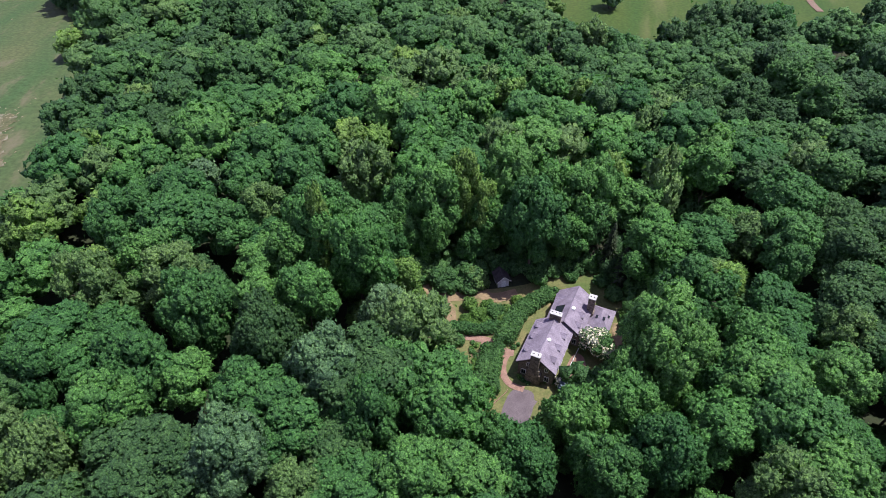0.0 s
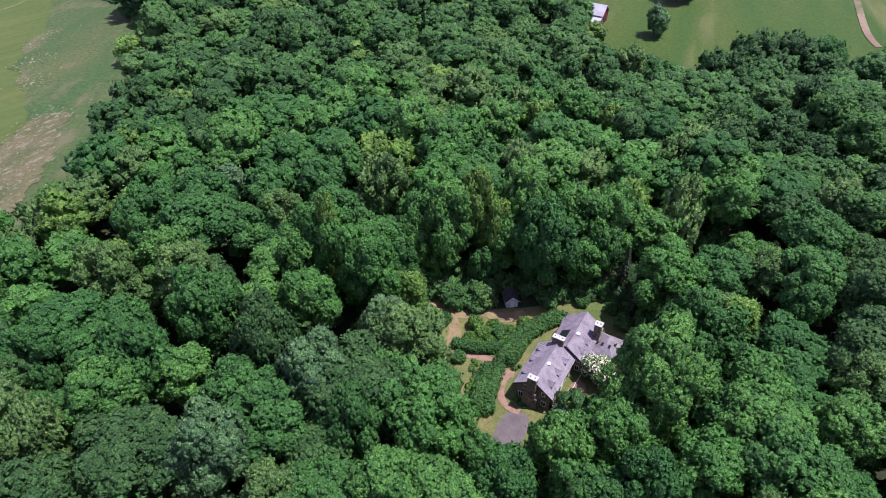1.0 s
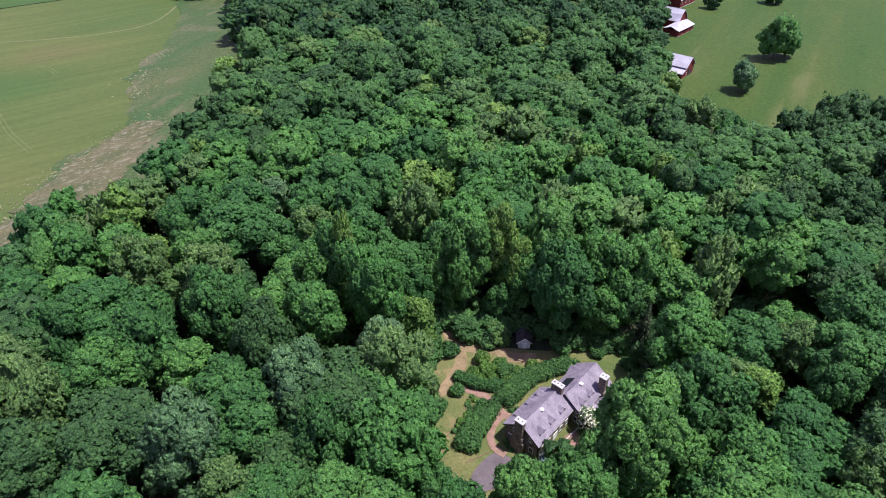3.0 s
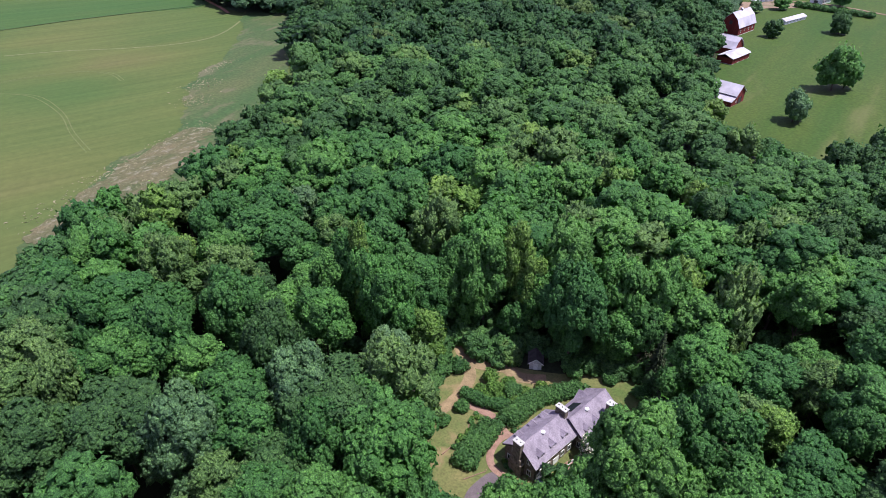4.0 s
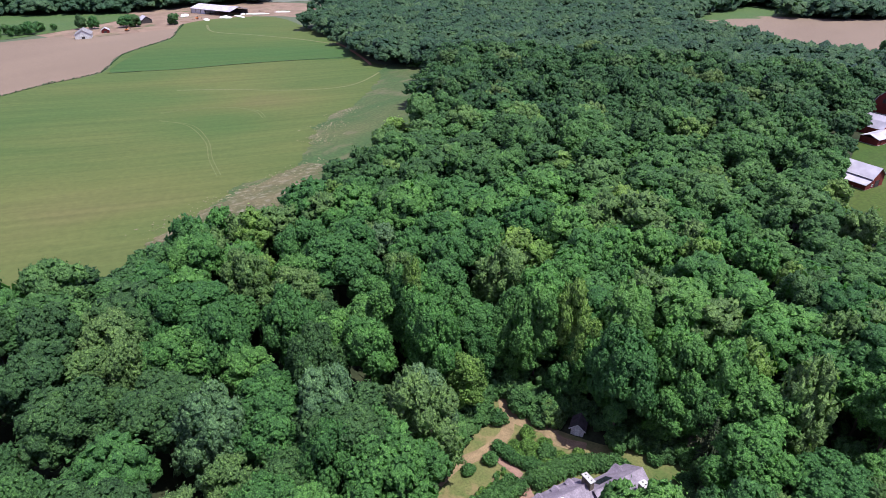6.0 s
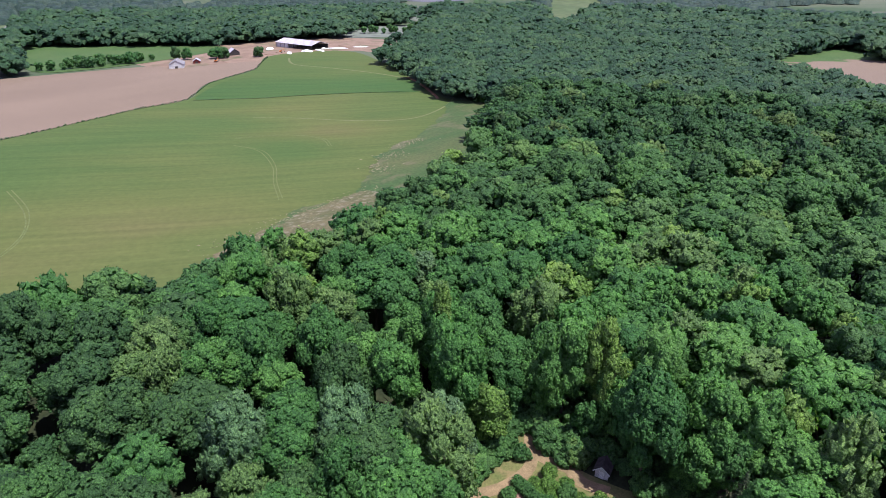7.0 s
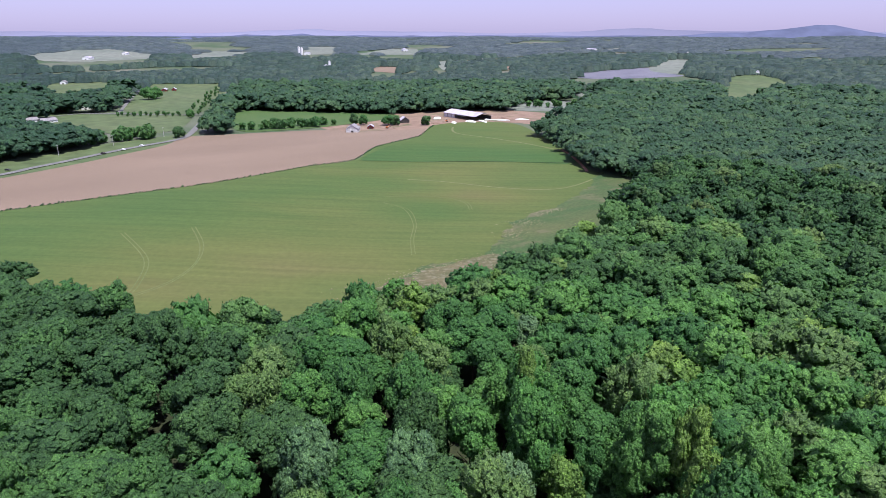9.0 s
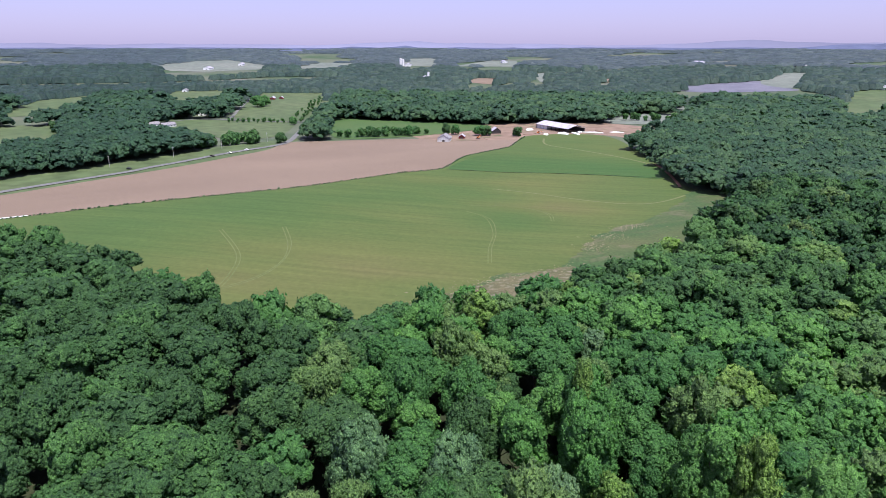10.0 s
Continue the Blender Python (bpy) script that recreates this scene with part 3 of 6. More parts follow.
strip("grass_track", [(-575, 425), (-530, 402), (-480, 416), (-425, 426), (-370, 424), (-325, 402)], 2.4, 0.44, "wheel_track", "pale curved wheel track through the young crop", "track")
strip("road", ROAD, 7.0, 0.6, "road", "pale two-lane country road", "road")
strip("lane", LANE_A, 5.0, 0.7, "road", "pale lane to the houses", "lane")
strip("lane", LANE_B, 5.0, 0.7, "road", "pale lane up to the hillside houses", "lane")
strip("farm_drive", [(176, 300), (178, 320), (194, 375), (205, 420), (190, 500), (120, 560), (80, 565), (62, 545), (52, 500)], 3.4, 0.4, "red_dirt", "reddish gravel drive across the paddock", "drive")
BARNYARD = [(36, 470), (36, 520), (44, 548), (60, 552), (85, 560), (88, 545), (62, 530), (56, 505), (44, 480)]
sheet("barnyard", BARNYARD, 0.3, 20, "red_dirt", "reddish bare barnyard behind the barn", "yard")

# ---- trees ----
def lobes_of(rng, n, small=0.22, large=0.40):
    """Centres and sizes of the leaf clumps that make a crown, for a crown of radius 1 and half-height 1."""
    c, s = [], []
    lean = [rng.uniform(-0.12, 0.12) for _ in range(2)]
    bulge = [rng.uniform(0.75, 1.18) for _ in range(5)]
    for i in range(n):
        u = (i + 0.5) / n
        z = 1.0 - 1.62 * u
        a = i * 2.39996 + rng.uniform(-0.35, 0.35)
        side = (a % 6.2832) / 6.2832 * 5
        b = bulge[int(side) % 5] * (1 - side % 1) + bulge[(int(side) + 1) % 5] * (side % 1)
        w = math.sqrt(max(0.0, 1 - min(1.0, abs(z)) ** 2.3)) * (0.74 + 0.22 * rng.random()) * b
        k = rng.uniform(0.70, 0.98) if i > 1 else 0.8
        c.append((w * k * math.cos(a) + lean[0] * z, w * k * math.sin(a) + lean[1] * z, z * 0.78 + rng.uniform(-0.12, 0.12)))
        s.append(rng.uniform(small, large))
    return np.array(c), np.array(s)


def ico():
    bm = bmesh.new()
    bmesh.ops.create_icosphere(bm, subdivisions=1, radius=1.0)
    out = (np.array([v.co[:] for v in bm.verts]), np.array([[v.index for v in f.verts] for f in bm.faces]))
    bm.free()
    return out


def sprays(g, p, d, leaf, spread, slim):
    """Three-cornered leaf sprays at the places p, turned roughly outwards along d."""
    n = len(p)
    nrm = d * 0.85 + g.normal(size=(n, 3)) * spread * 0.55
    nrm[:, 2] += 0.45
    nrm /= np.linalg.norm(nrm, axis=1, keepdims=True)
    t = np.cross(nrm, g.normal(size=(n, 3)))
    t /= np.linalg.norm(t, axis=1, keepdims=True)
    b = np.cross(nrm, t)
    size = leaf * g.uniform(0.55, 1.4, (n, 1))
    v = np.stack([p + t * size * 1.25, p - t * size * 0.6 + b * size * slim * 1.3, p - t * size * 0.75 - b * size * slim * 1.3], 1).reshape(-1, 3)
    soft = nrm * 0.5 + d * 0.6
    return v, np.arange(3 * n).reshape(n, 3), np.repeat(soft / np.linalg.norm(soft, axis=1, keepdims=True), 3, axis=0)


BALL = ico()
BALL = (BALL[0], np.array([f for f in BALL[1] if BALL[0][f].mean(0)[2] > -0.45]))  # a clump without its underside
WEDGE = (np.array([(1, 0, 0), (-1, 0, 0), (0, 1, 0), (0, -1, 0), (0, 0, 1)], float), np.array([(0, 2, 4), (2, 1, 4), (1, 3, 4), (3, 0, 4)]))


def tufts(g, p, d, a, sides, feather):
    """Small leafy domes at the places p, facing out along d: jagged skirts round a raised tip."""
    n = len(p)
    up = d + g.normal(size=(n, 3)) * (0.28 + 0.3 * feather)
    up[:, 2] += 0.22 + 0.3 * feather
    up /= np.linalg.norm(up, axis=1, keepdims=True)
    t = np.cross(up, g.normal(size=(n, 3)))
    t /= np.linalg.norm(t, axis=1, keepdims=True)
    b = np.cross(up, t)
    size = a * g.uniform(0.65, 1.35, (n, 1))
    lift = size * g.uniform(-0.25, 0.45, (n, 1))
    v = np.empty((n, sides + 1, 3))
    soft = np.empty((n, sides + 1, 3))
    v[:, 0] = p + up * (lift + size * g.uniform(0.35, 0.8 + 0.7 * feather, (n, 1)))
    soft[:, 0] = up * 0.9 + d * 0.25
    for k in range(sides):
        w = 2 * math.pi * (k + g.uniform(-0.25, 0.25, (n, 1))) / sides
        out = t * np.cos(w) + b * np.sin(w)
        v[:, k + 1] = p + out * size * g.uniform(0.6, 1.25, (n, 1)) * (1 - 0.3 * feather) + up * (lift - size * g.uniform(0.1, 0.55, (n, 1)))
        soft[:, k + 1] = out * 0.75 + up * 0.45 + d * 0.25
    soft /= np.linalg.norm(soft, axis=2, keepdims=True)
    fan = np.array([(0, k + 1, (k + 1) % sides + 1) for k in range(sides)])
    f = (fan[None] + (np.arange(n) * (sides + 1))[:, None, None]).reshape(-1, 3)
    return v.reshape(-1, 3), f, soft.reshape(-1, 3)


def crown_arrays(seed, lobes, tuft, radius, half, small=0.26, large=0.42, sides=5, feather=0.0, loose=0, floor=-0.7):
    """A crown: rounded limbs covered with leafy domes, and loose sprays standing out. Returns verts, triangles, normals."""
    rng = random.Random(seed)
    g = np.random.default_rng(seed)
    c, s = lobes_of(rng, lobes, small, large)
    c = c * np.array([radius, radius, half])
    s = s * radius
    m = int((4 * math.pi * s ** 2).sum() / (1.55 * tuft ** 2))
    pick = g.choice(len(c), size=m, p=s ** 2 / (s ** 2).sum())
    d = g.normal(size=(m, 3))
    d /= np.linalg.norm(d, axis=1, keepdims=True)
    p = c[pick] + d * s[pick, None] * np.array([1, 1, 0.92])
    keep = (d[:, 2] > -0.25) & (p[:, 2] > floor * half)
    for k in range(len(c)):
        keep &= ~((np.linalg.norm(p - c[k], axis=1) < s[k] * 0.9) & (pick != k))
    keep &= np.linalg.norm(p / np.array([radius, radius, half]), axis=1) > 0.5
    p, d = p[keep], d[keep]
    out = p / np.array([radius, radius, half])
    d = d * 0.8 + 0.35 * out / np.maximum(0.3, np.linalg.norm(out, axis=1, keepdims=True))
    d /= np.linalg.norm(d, axis=1, keepdims=True)
    v, f, soft = tufts(g, p, d, tuft, sides, feather)
    if loose:
        at = g.choice(len(p), size=loose)
        lv, lf, ls = sprays(g, p[at] + d[at] * tuft * g.uniform(0.3, 1.1, (loose, 1)) + g.normal(size=(loose, 3)) * tuft * 0.5, d[at], tuft * 0.42, 1.0, 0.7)
        v, f, soft = np.concatenate([v, lv]), np.concatenate([f, lf + len(v)]), np.concatenate([soft, ls])
    bv, bf = BALL if sides > 4 else WEDGE
    c = np.concatenate([c, [(0, 0, -0.05 * half)]])
    core = np.concatenate([np.stack([s * 0.9] * 3, 1), [(radius * 0.62, radius * 0.62, half * 0.66)]])
    f = np.concatenate([f, (bf[None] + (np.arange(len(c)) * len(bv))[:, None, None]).reshape(-1, 3) + len(v)])
    v = np.concatenate([v, (c[:, None] + bv[None] * core[:, None]).reshape(-1, 3)])
    return v, f, np.concatenate([soft, np.tile(bv, (len(c), 1))])


def tube(bm, a, b, ra, rb, sides=6):
    a, b = Vector(a), Vector(b)
    d = (b - a).normalized()
    q = d.to_track_quat("Z", "Y")
    rings = []
    for p, r in ((a, ra), (b, rb)):
        rings.append([bm.verts.new(p + q @ Vector((r * math.cos(2 * math.pi * k / sides), r * math.sin(2 * math.pi * k / sides), 0))) for k in range(sides)])
    for k in range(sides):
        bm.faces.new((rings[0][k], rings[0][(k + 1) % sides], rings[1][(k + 1) % sides], rings[1][k]))
    bm.faces.new(rings[1])


def trunk_mesh(seed, height, radius, crown_r):
    """A tapered, slightly bent stem with limbs into the crown."""
    rng = random.Random(seed)
    bm = bmesh.new()
    p, r = Vector((0, 0, -0.3)), radius
    for k in range(4):
        q = Vector((rng.uniform(-0.4, 0.4), rng.uniform(-0.4, 0.4), height * (k + 1) / 4 * 0.9))
        tube(bm, p, q, r, r * 0.75, 7)
        if k:
            for j in range(3):
                a = rng.uniform(0, 6.28)
                out = crown_r * rng.uniform(0.5, 0.8)
                tube(bm, q, q + Vector((out * math.cos(a), out * math.sin(a), rng.uniform(2, 5))), r * 0.4, 0.05, 5)
        p, r = q, r * 0.75
    me = bpy.data.meshes.new("trunk")
    bm.to_mesh(me)
    bm.free()
    me.materials.append(M["bark"])
    return me


SHAPES = {  # crown radius, half-height, height of the crown's middle, limbs, their least and largest size, feathering
    "oak": (7.0, 6.6, 15.5, 18, 0.26, 0.44, 0.0),
    "deep": (7.2, 7.2, 15.0, 17, 0.28, 0.46, 0.1),
    "poplar": (6.4, 8.0, 16.0, 20, 0.26, 0.42, 0.2),
    "olive": (6.4, 8.0, 15.0, 24, 0.20, 0.36, 0.9),
    "silver": (7.0, 6.0, 15.0, 18, 0.26, 0.42, 0.0),
    "yellow": (5.4, 6.6, 15.5, 15, 0.28, 0.44, 0.2),
}
LABELS = {
    "oak": "tall broadleaf tree with a dense mid-green crown",
    "deep": "tall broadleaf tree with a dark green crown",
    "poplar": "tall tree with a bright fresh-green crown",
    "olive": "tall feathery tree with a pale olive-green crown",
    "silver": "rounded tree with a silvery grey-green crown",
    "yellow": "tree with a light yellow-green crown",
}
PROTOS, COARSE = {}, {}
for kind, (r, h, mid, nl, small, large, feather) in SHAPES.items():
    PROTOS[kind], COARSE[kind] = [], []
    for s in range(3):
        seed = 100 + 10 * list(SHAPES).index(kind) + s
        stem = trunk_mesh(seed, mid, 0.42, r)
        for store, tuft, loose in ((PROTOS, 0.53, 800), (COARSE, 1.1, 150)):
            v, f, soft = crown_arrays(seed, nl, tuft, r, h, small, large, 5, feather, loose)
            store[kind].append((mesh_np("crown", v, f, [M["leaf_" + kind]], smooth=soft), stem, mid))


def tree(kind, shape, x, y, z, wide=1.0, tall=1.0, turn=0.0, label="", group="trees of the wood", low=False):
    near = abs(x - 10) < 90 and 40 < y < 135
    crown, trunk, mid = (PROTOS if near else COARSE)[kind][shape]
    root = new("tree")
    root.matrix_world = Matrix.Translation((x, y, z)) @ pose(0, 0, 0, 0, 0, turn) @ Matrix.Diagonal((wide, wide, tall, 1))
    tagged(root, label or LABELS[kind], "tree", group)
    a, b = new("trunk", trunk), new("crown", crown)
    a.parent = b.parent = root
    b.location.z = mid
    if low:  # leafy almost to the ground
        b.location.z, b.scale.z = (mid * 0.76, 1.42) if low != "ground" else (mid * 0.64, 1.78)
    return root


PLANTED = []  # (x, y, radius) of the trees placed so far


def row_of_trees(rows, group="trees of the wood", low=True):
    for i, (kind, x, y, top, radius) in enumerate(rows):
        r, h, mid = SHAPES[kind][:3]
        z = zg(x, y)
        tree(kind, i % 3, x, y, z, radius / r, (top - z) / (mid + h * 0.95), (i * 77) % 360, group=group, low=low)
        PLANTED.append((x, y, radius))


# trees round the clearing: kind, place, height of the top, crown radius
row_of_trees([
    ("olive", -7.3, 84.3, 26, 8.8), ("silver", -23, 75, 25, 8.0), ("oak", -14, 67, 23, 6.0), ("poplar", 0.5, 66.5, 24, 8.0),
    ("yellow", 4, 131, 30, 4.6), ("oak", 21.5, 122, 27, 7.6), ("poplar", 15.5, 137, 30, 6.8), ("poplar", -3, 126, 28, 6.4),
    ("olive", -19, 139, 27, 5.6), ("poplar", -30, 113, 31, 7.4), ("poplar", -20, 106, 29, 7.0), ("yellow", 44, 139, 23, 4.6),
    ("olive", 56, 136, 26, 5.6), ("poplar", 41.5, 79, 31, 8.4), ("oak", 43, 88, 21, 5.4), ("oak", 49, 94, 15, 5.2), ("oak", 53, 96, 24, 8.0),
    ("poplar", -9, 124, 15, 4.8), ("oak", -14, 119, 13, 4.2), ("oak", 6, 124, 11, 3.4), ("poplar", 32, 126, 15, 5.0), ("oak", 37, 129, 17, 5.0),
    ("poplar", 11, 129, 19, 6.0), ("poplar", 20, 131, 20, 6.5), ("oak", 0, 134, 20, 6.0), ("poplar", 27, 138, 22, 6.5), ("oak", -12, 131, 21, 6.0),
])
row_of_trees([
    ("poplar", 24, 68, 19, 6.0), ("poplar", 33, 71, 20, 6.6), ("oak", 13, 60, 17, 6.6), ("oak", 7.5, 63.5, 17, 4.8), ("oak", 28, 58, 19, 6.5), ("oak", 38, 60, 21, 6.5), ("oak", -52, 91, 26, 7.2), ("deep", -36, 84, 25, 6.4),
    ("olive", -76, 96, 26, 6.5), ("oak", -78, 118, 27, 8.0), ("yellow", -155, 249, 13, 6.0), ("yellow", -157, 284, 15, 7.0), ("oak", -118, 105, 22, 6.0), ("poplar", -130, 124, 14, 4.6), ("deep", -121, 193, 19, 7.0), ("oak", -119, 47, 27, 8.0), ("oak", -160, 12, 25, 10.0),
    ("deep", 47, 177, 24, 7.5), ("deep", 88, 240, 21, 7.0), ("deep", 105, 250, 25, 8.5), ("deep", 119, 252, 24, 7.5), ("oak", 134, 258, 22, 7.5), ("olive", 54, 237, 23, 7.0), ("oak", 66, 228, 20, 6.5), ("deep", 97, 236, 20, 7.0), ("silver", -37, 57, 25, 7.5),
    ("oak", -60, 75, 26, 7.5), ("oak", -78, 73, 26, 7.0), ("olive", -67, 55, 25, 6.0), ("yellow", -29, 110, 33, 3.0), ("poplar", 31, 132, 25, 6.5), ("yellow", 9, 129, 23, 4.2), ("poplar", 40, 136, 24, 6.0), ("oak", 36, 308, 20, 5.5), ("deep", 34, 319, 22, 6.0), ("oak", 37, 298, 17, 5.0),
])


def wooded(x, y, margin=0.0):
    for poly in OPEN:
        if inside(x, y, poly):
            return False
    return True


PADDOCK_SEEN = [(42, 600), (41, 440), (44, 335), (46, 300), (56, 294), (68, 300), (75, 275), (107, 298), (135, 318), (150, 306), (200, 330), (300, 400), (200, 600)]


def room_for(x, y):
    """How high a tree may stand without hiding the paddock from the south."""
    for h in (30, 21, 14, 8):
        k = h / (103 - h)
        if not inside(x + (x - 40) * k, y + (y - 5) * k, PADDOCK_SEEN):
            return h
    return 0


def at_edge(x, y, d):
    return not all(wooded(x + d * a, y + d * b) for a, b in ((1, 0), (-1, 0), (0, 1), (0, -1)))


rng = random.Random(5)
NEAR, MIDDLE = [], []
cell = 11.2
for i in range(-26, 28):
    for j in range(-10, 47):
        x, y = (i + rng.uniform(0.1, 0.9) + 0.5 * (j % 2)) * cell, (j + rng.uniform(0.1, 0.9)) * cell
        if not wooded(x, y) or any((x - a) ** 2 + (y - b) ** 2 < (0.52 * (c + 5.6)) ** 2 for a, b, c in PLANTED):
            continue
        if not wooded(x + 2.5, y) or not wooded(x - 2.5, y) or not wooded(x, y + 2.5) or rng.random() < 0.03:
            continue
        if math.hypot(x, y) > 470 or (y < -45 and x > 20) or y < -60 or (y < 30 and x > 130):
            continue
        if math.hypot(x + 145, y - 237) < 12 or math.hypot(x + 146, y - 270) < 11:  # the two yellow-green trees stand free
            continue
        if y > 200 and x > 20 and room_for(x, y) < 8:
            continue
        if (3 < x < 40 and 48 < y < 88) or (7 < x < 24 and 110 < y < 122):
            continue
        (NEAR if ((x + 5) / 108) ** 2 + ((y - 115) / 98) ** 2 < 1 and y > 38 else MIDDLE).append((x, y))

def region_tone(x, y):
    """Lighter species mid-wood, darker west and east; lens falloff is put into these tones."""
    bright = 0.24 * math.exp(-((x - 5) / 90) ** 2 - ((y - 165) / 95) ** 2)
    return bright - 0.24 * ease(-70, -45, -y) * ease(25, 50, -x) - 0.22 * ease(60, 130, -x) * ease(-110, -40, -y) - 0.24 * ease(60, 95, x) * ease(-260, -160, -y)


DARK_KINDS = ["oak"] * 40 + ["deep"] * 45 + ["poplar"] * 8 + ["olive"] * 7
BRIGHT_KINDS = ["oak"] * 30 + ["poplar"] * 40 + ["olive"] * 18 + ["yellow"] * 6 + ["silver"] * 3
KINDS = ["oak"] * 34 + ["deep"] * 20 + ["poplar"] * 22 + ["olive"] * 14 + ["silver"] * 3 + ["yellow"] * 3
for x, y in NEAR[:300]:
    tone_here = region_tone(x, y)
    # lighter kinds east of the house make up in colour for the shade there
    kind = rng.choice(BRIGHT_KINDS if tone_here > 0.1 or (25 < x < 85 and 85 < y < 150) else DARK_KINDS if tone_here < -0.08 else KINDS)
    k = rng.triangular(0.62, 1.4, 0.95)
    tall = rng.uniform(0.80, 1.16) * k ** 0.25
    if 44 < x < 78 and 82 < y < 132:
        tall *= 0.8
    tree(kind, rng.randrange(3), x, y, zg(x, y) - 0.1, k, tall, rng.uniform(0, 360), low=at_edge(x, y, 14))
MIDDLE += NEAR[300:]


def woodland(name, places, protos, material, label, tones, sizes, heights, trunks=True):
    """Many trees joined into one: places are (x, y, scale)."""
    vs, fs, ts, rs, n = [], [], [], [], 0
    for x, y, k in places:
        v, f, soft = protos[rng.randrange(len(protos))]
        a, w, tall = rng.uniform(0, 6.28), k * rng.uniform(*sizes), k ** 0.5 * rng.uniform(*heights)
        if k == 1.0 and at_edge(x, y, 11):
            tall *= 0.72
        if k == 1.0 and y > 200 and x > 20:
            tall = min(tall, room_for(x, y) / 23.0)
            w = min(w, 0.5 + tall * 0.6)
        ca, sa = math.cos(a), math.sin(a)
        z = zg(x, y)
        vs.append(np.stack([(v[:, 0] * ca - v[:, 1] * sa) * w + x, (v[:, 0] * sa + v[:, 1] * ca) * w + y, v[:, 2] * tall + z], 1))
        rs.append(np.stack([soft[:, 0] * ca - soft[:, 1] * sa, soft[:, 0] * sa + soft[:, 1] * ca, soft[:, 2]], 1))
        fs.append(f + n)
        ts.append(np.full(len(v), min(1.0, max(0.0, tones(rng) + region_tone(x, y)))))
        n += len(v)
    v, f, t = np.concatenate(vs), np.concatenate(fs), np.concatenate(ts)
    ob = new(name, mesh_np(name, v, f, [material], t, np.concatenate(rs)))
    return tagged(ob, label, "woods", kind="stuff")


def joined_crown(seed, lobes, tuft, r, half, mid, post=False, small=0.30, large=0.48, level=0.0, sides=5, feather=0.0, loose=0):
    """A crown for the joined woods, on a slim stem."""
    v, f, soft = crown_arrays(seed, lobes, tuft, r, half, small, large, sides, feather, loose)
    soft = soft * (1 - level) + np.array([0, 0, level])
    soft /= np.linalg.norm(soft, axis=1, keepdims=True)
    v = v + np.array([0, 0, mid])
    if post:
        w, n = 0.3, len(v)
        stem = np.array([(w, 0, -0.3), (-w, w, -0.3), (-w, -w, -0.3), (0, 0, mid)])
        f = np.concatenate([f, np.array([(0, 1, 3), (1, 2, 3), (2, 0, 3)]) + n])
        v = np.concatenate([v, stem])
        soft = np.concatenate([soft, np.array([(1, 0, 0), (-0.7, 0.7, 0), (-0.7, -0.7, 0), (0, 0, 1)], float)])
    return v, f, soft


def mid_protos(tuft, sides, loose):
    shapes = ((7.0, 6.4, 0.0), (6.4, 7.4, 0.2), (7.4, 6.0, 0.0), (6.2, 8.0, 0.8), (7.0, 7.0, 0.0), (6.0, 7.6, 0.4), (7.6, 6.6, 0.1))
    return [joined_crown(300 + k, 14, tuft, r, h, 15.2, True, 0.28, 0.48, 0.0, sides, fe, loose) for k, (r, h, fe) in enumerate(shapes)]


def far_from_path(x, y):
    if y < 9 - 0.24 * (81 - x) or (x > 110 and y < 110) or (x > 20 and y < 25):
        return 999
    return min(math.hypot(x - a, y - b) for a, b in ((0, 0), (40, 5), (80, 29)))


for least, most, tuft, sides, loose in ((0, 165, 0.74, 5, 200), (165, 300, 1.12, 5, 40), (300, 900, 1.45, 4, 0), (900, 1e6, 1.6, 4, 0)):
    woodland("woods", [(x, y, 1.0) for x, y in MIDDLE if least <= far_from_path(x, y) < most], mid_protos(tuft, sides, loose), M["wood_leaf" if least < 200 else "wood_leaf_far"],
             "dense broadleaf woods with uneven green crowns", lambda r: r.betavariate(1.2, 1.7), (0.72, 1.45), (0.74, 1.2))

# woods further off, with wider crowns the further they stand; none where a crown would hide open land behind it
def clear_behind(x, y, h):
    k = 0.85 * h / max(30.0, 104 - zg(x, y) - h)
    return all(wooded(x * (1 + f), y * (1 + f)) for f in (0.0, k * 0.5, k))


FAR_WOODS, DISTANT, HORIZON = [], [], []
ring = 470.0
while ring < 4700:
    size = max(12.5, ring * 0.0170) if ring < 1250 else ring * 0.0105
    n = int(2 * math.pi * ring / size)
    for k in range(n):
        a = (k + rng.uniform(-0.4, 0.4)) * 2 * math.pi / n
        if not (1.40 if ring < 1400 else 1.75) < a < 3.45:
            continue
        q = ring + rng.uniform(-0.45, 0.45) * size
        x, y = q * math.cos(a), q * math.sin(a)
        if ring > 1300 and noise.noise(Vector((x * 0.0030, y * 0.0022, 4.0))) > 0.20:
            continue
        if clear_behind(x, y, 16.0):
            (FAR_WOODS if ring < 1250 else DISTANT if ring < 2500 else HORIZON).append((x, y, size / 11.0))
    ring += size * 0.86
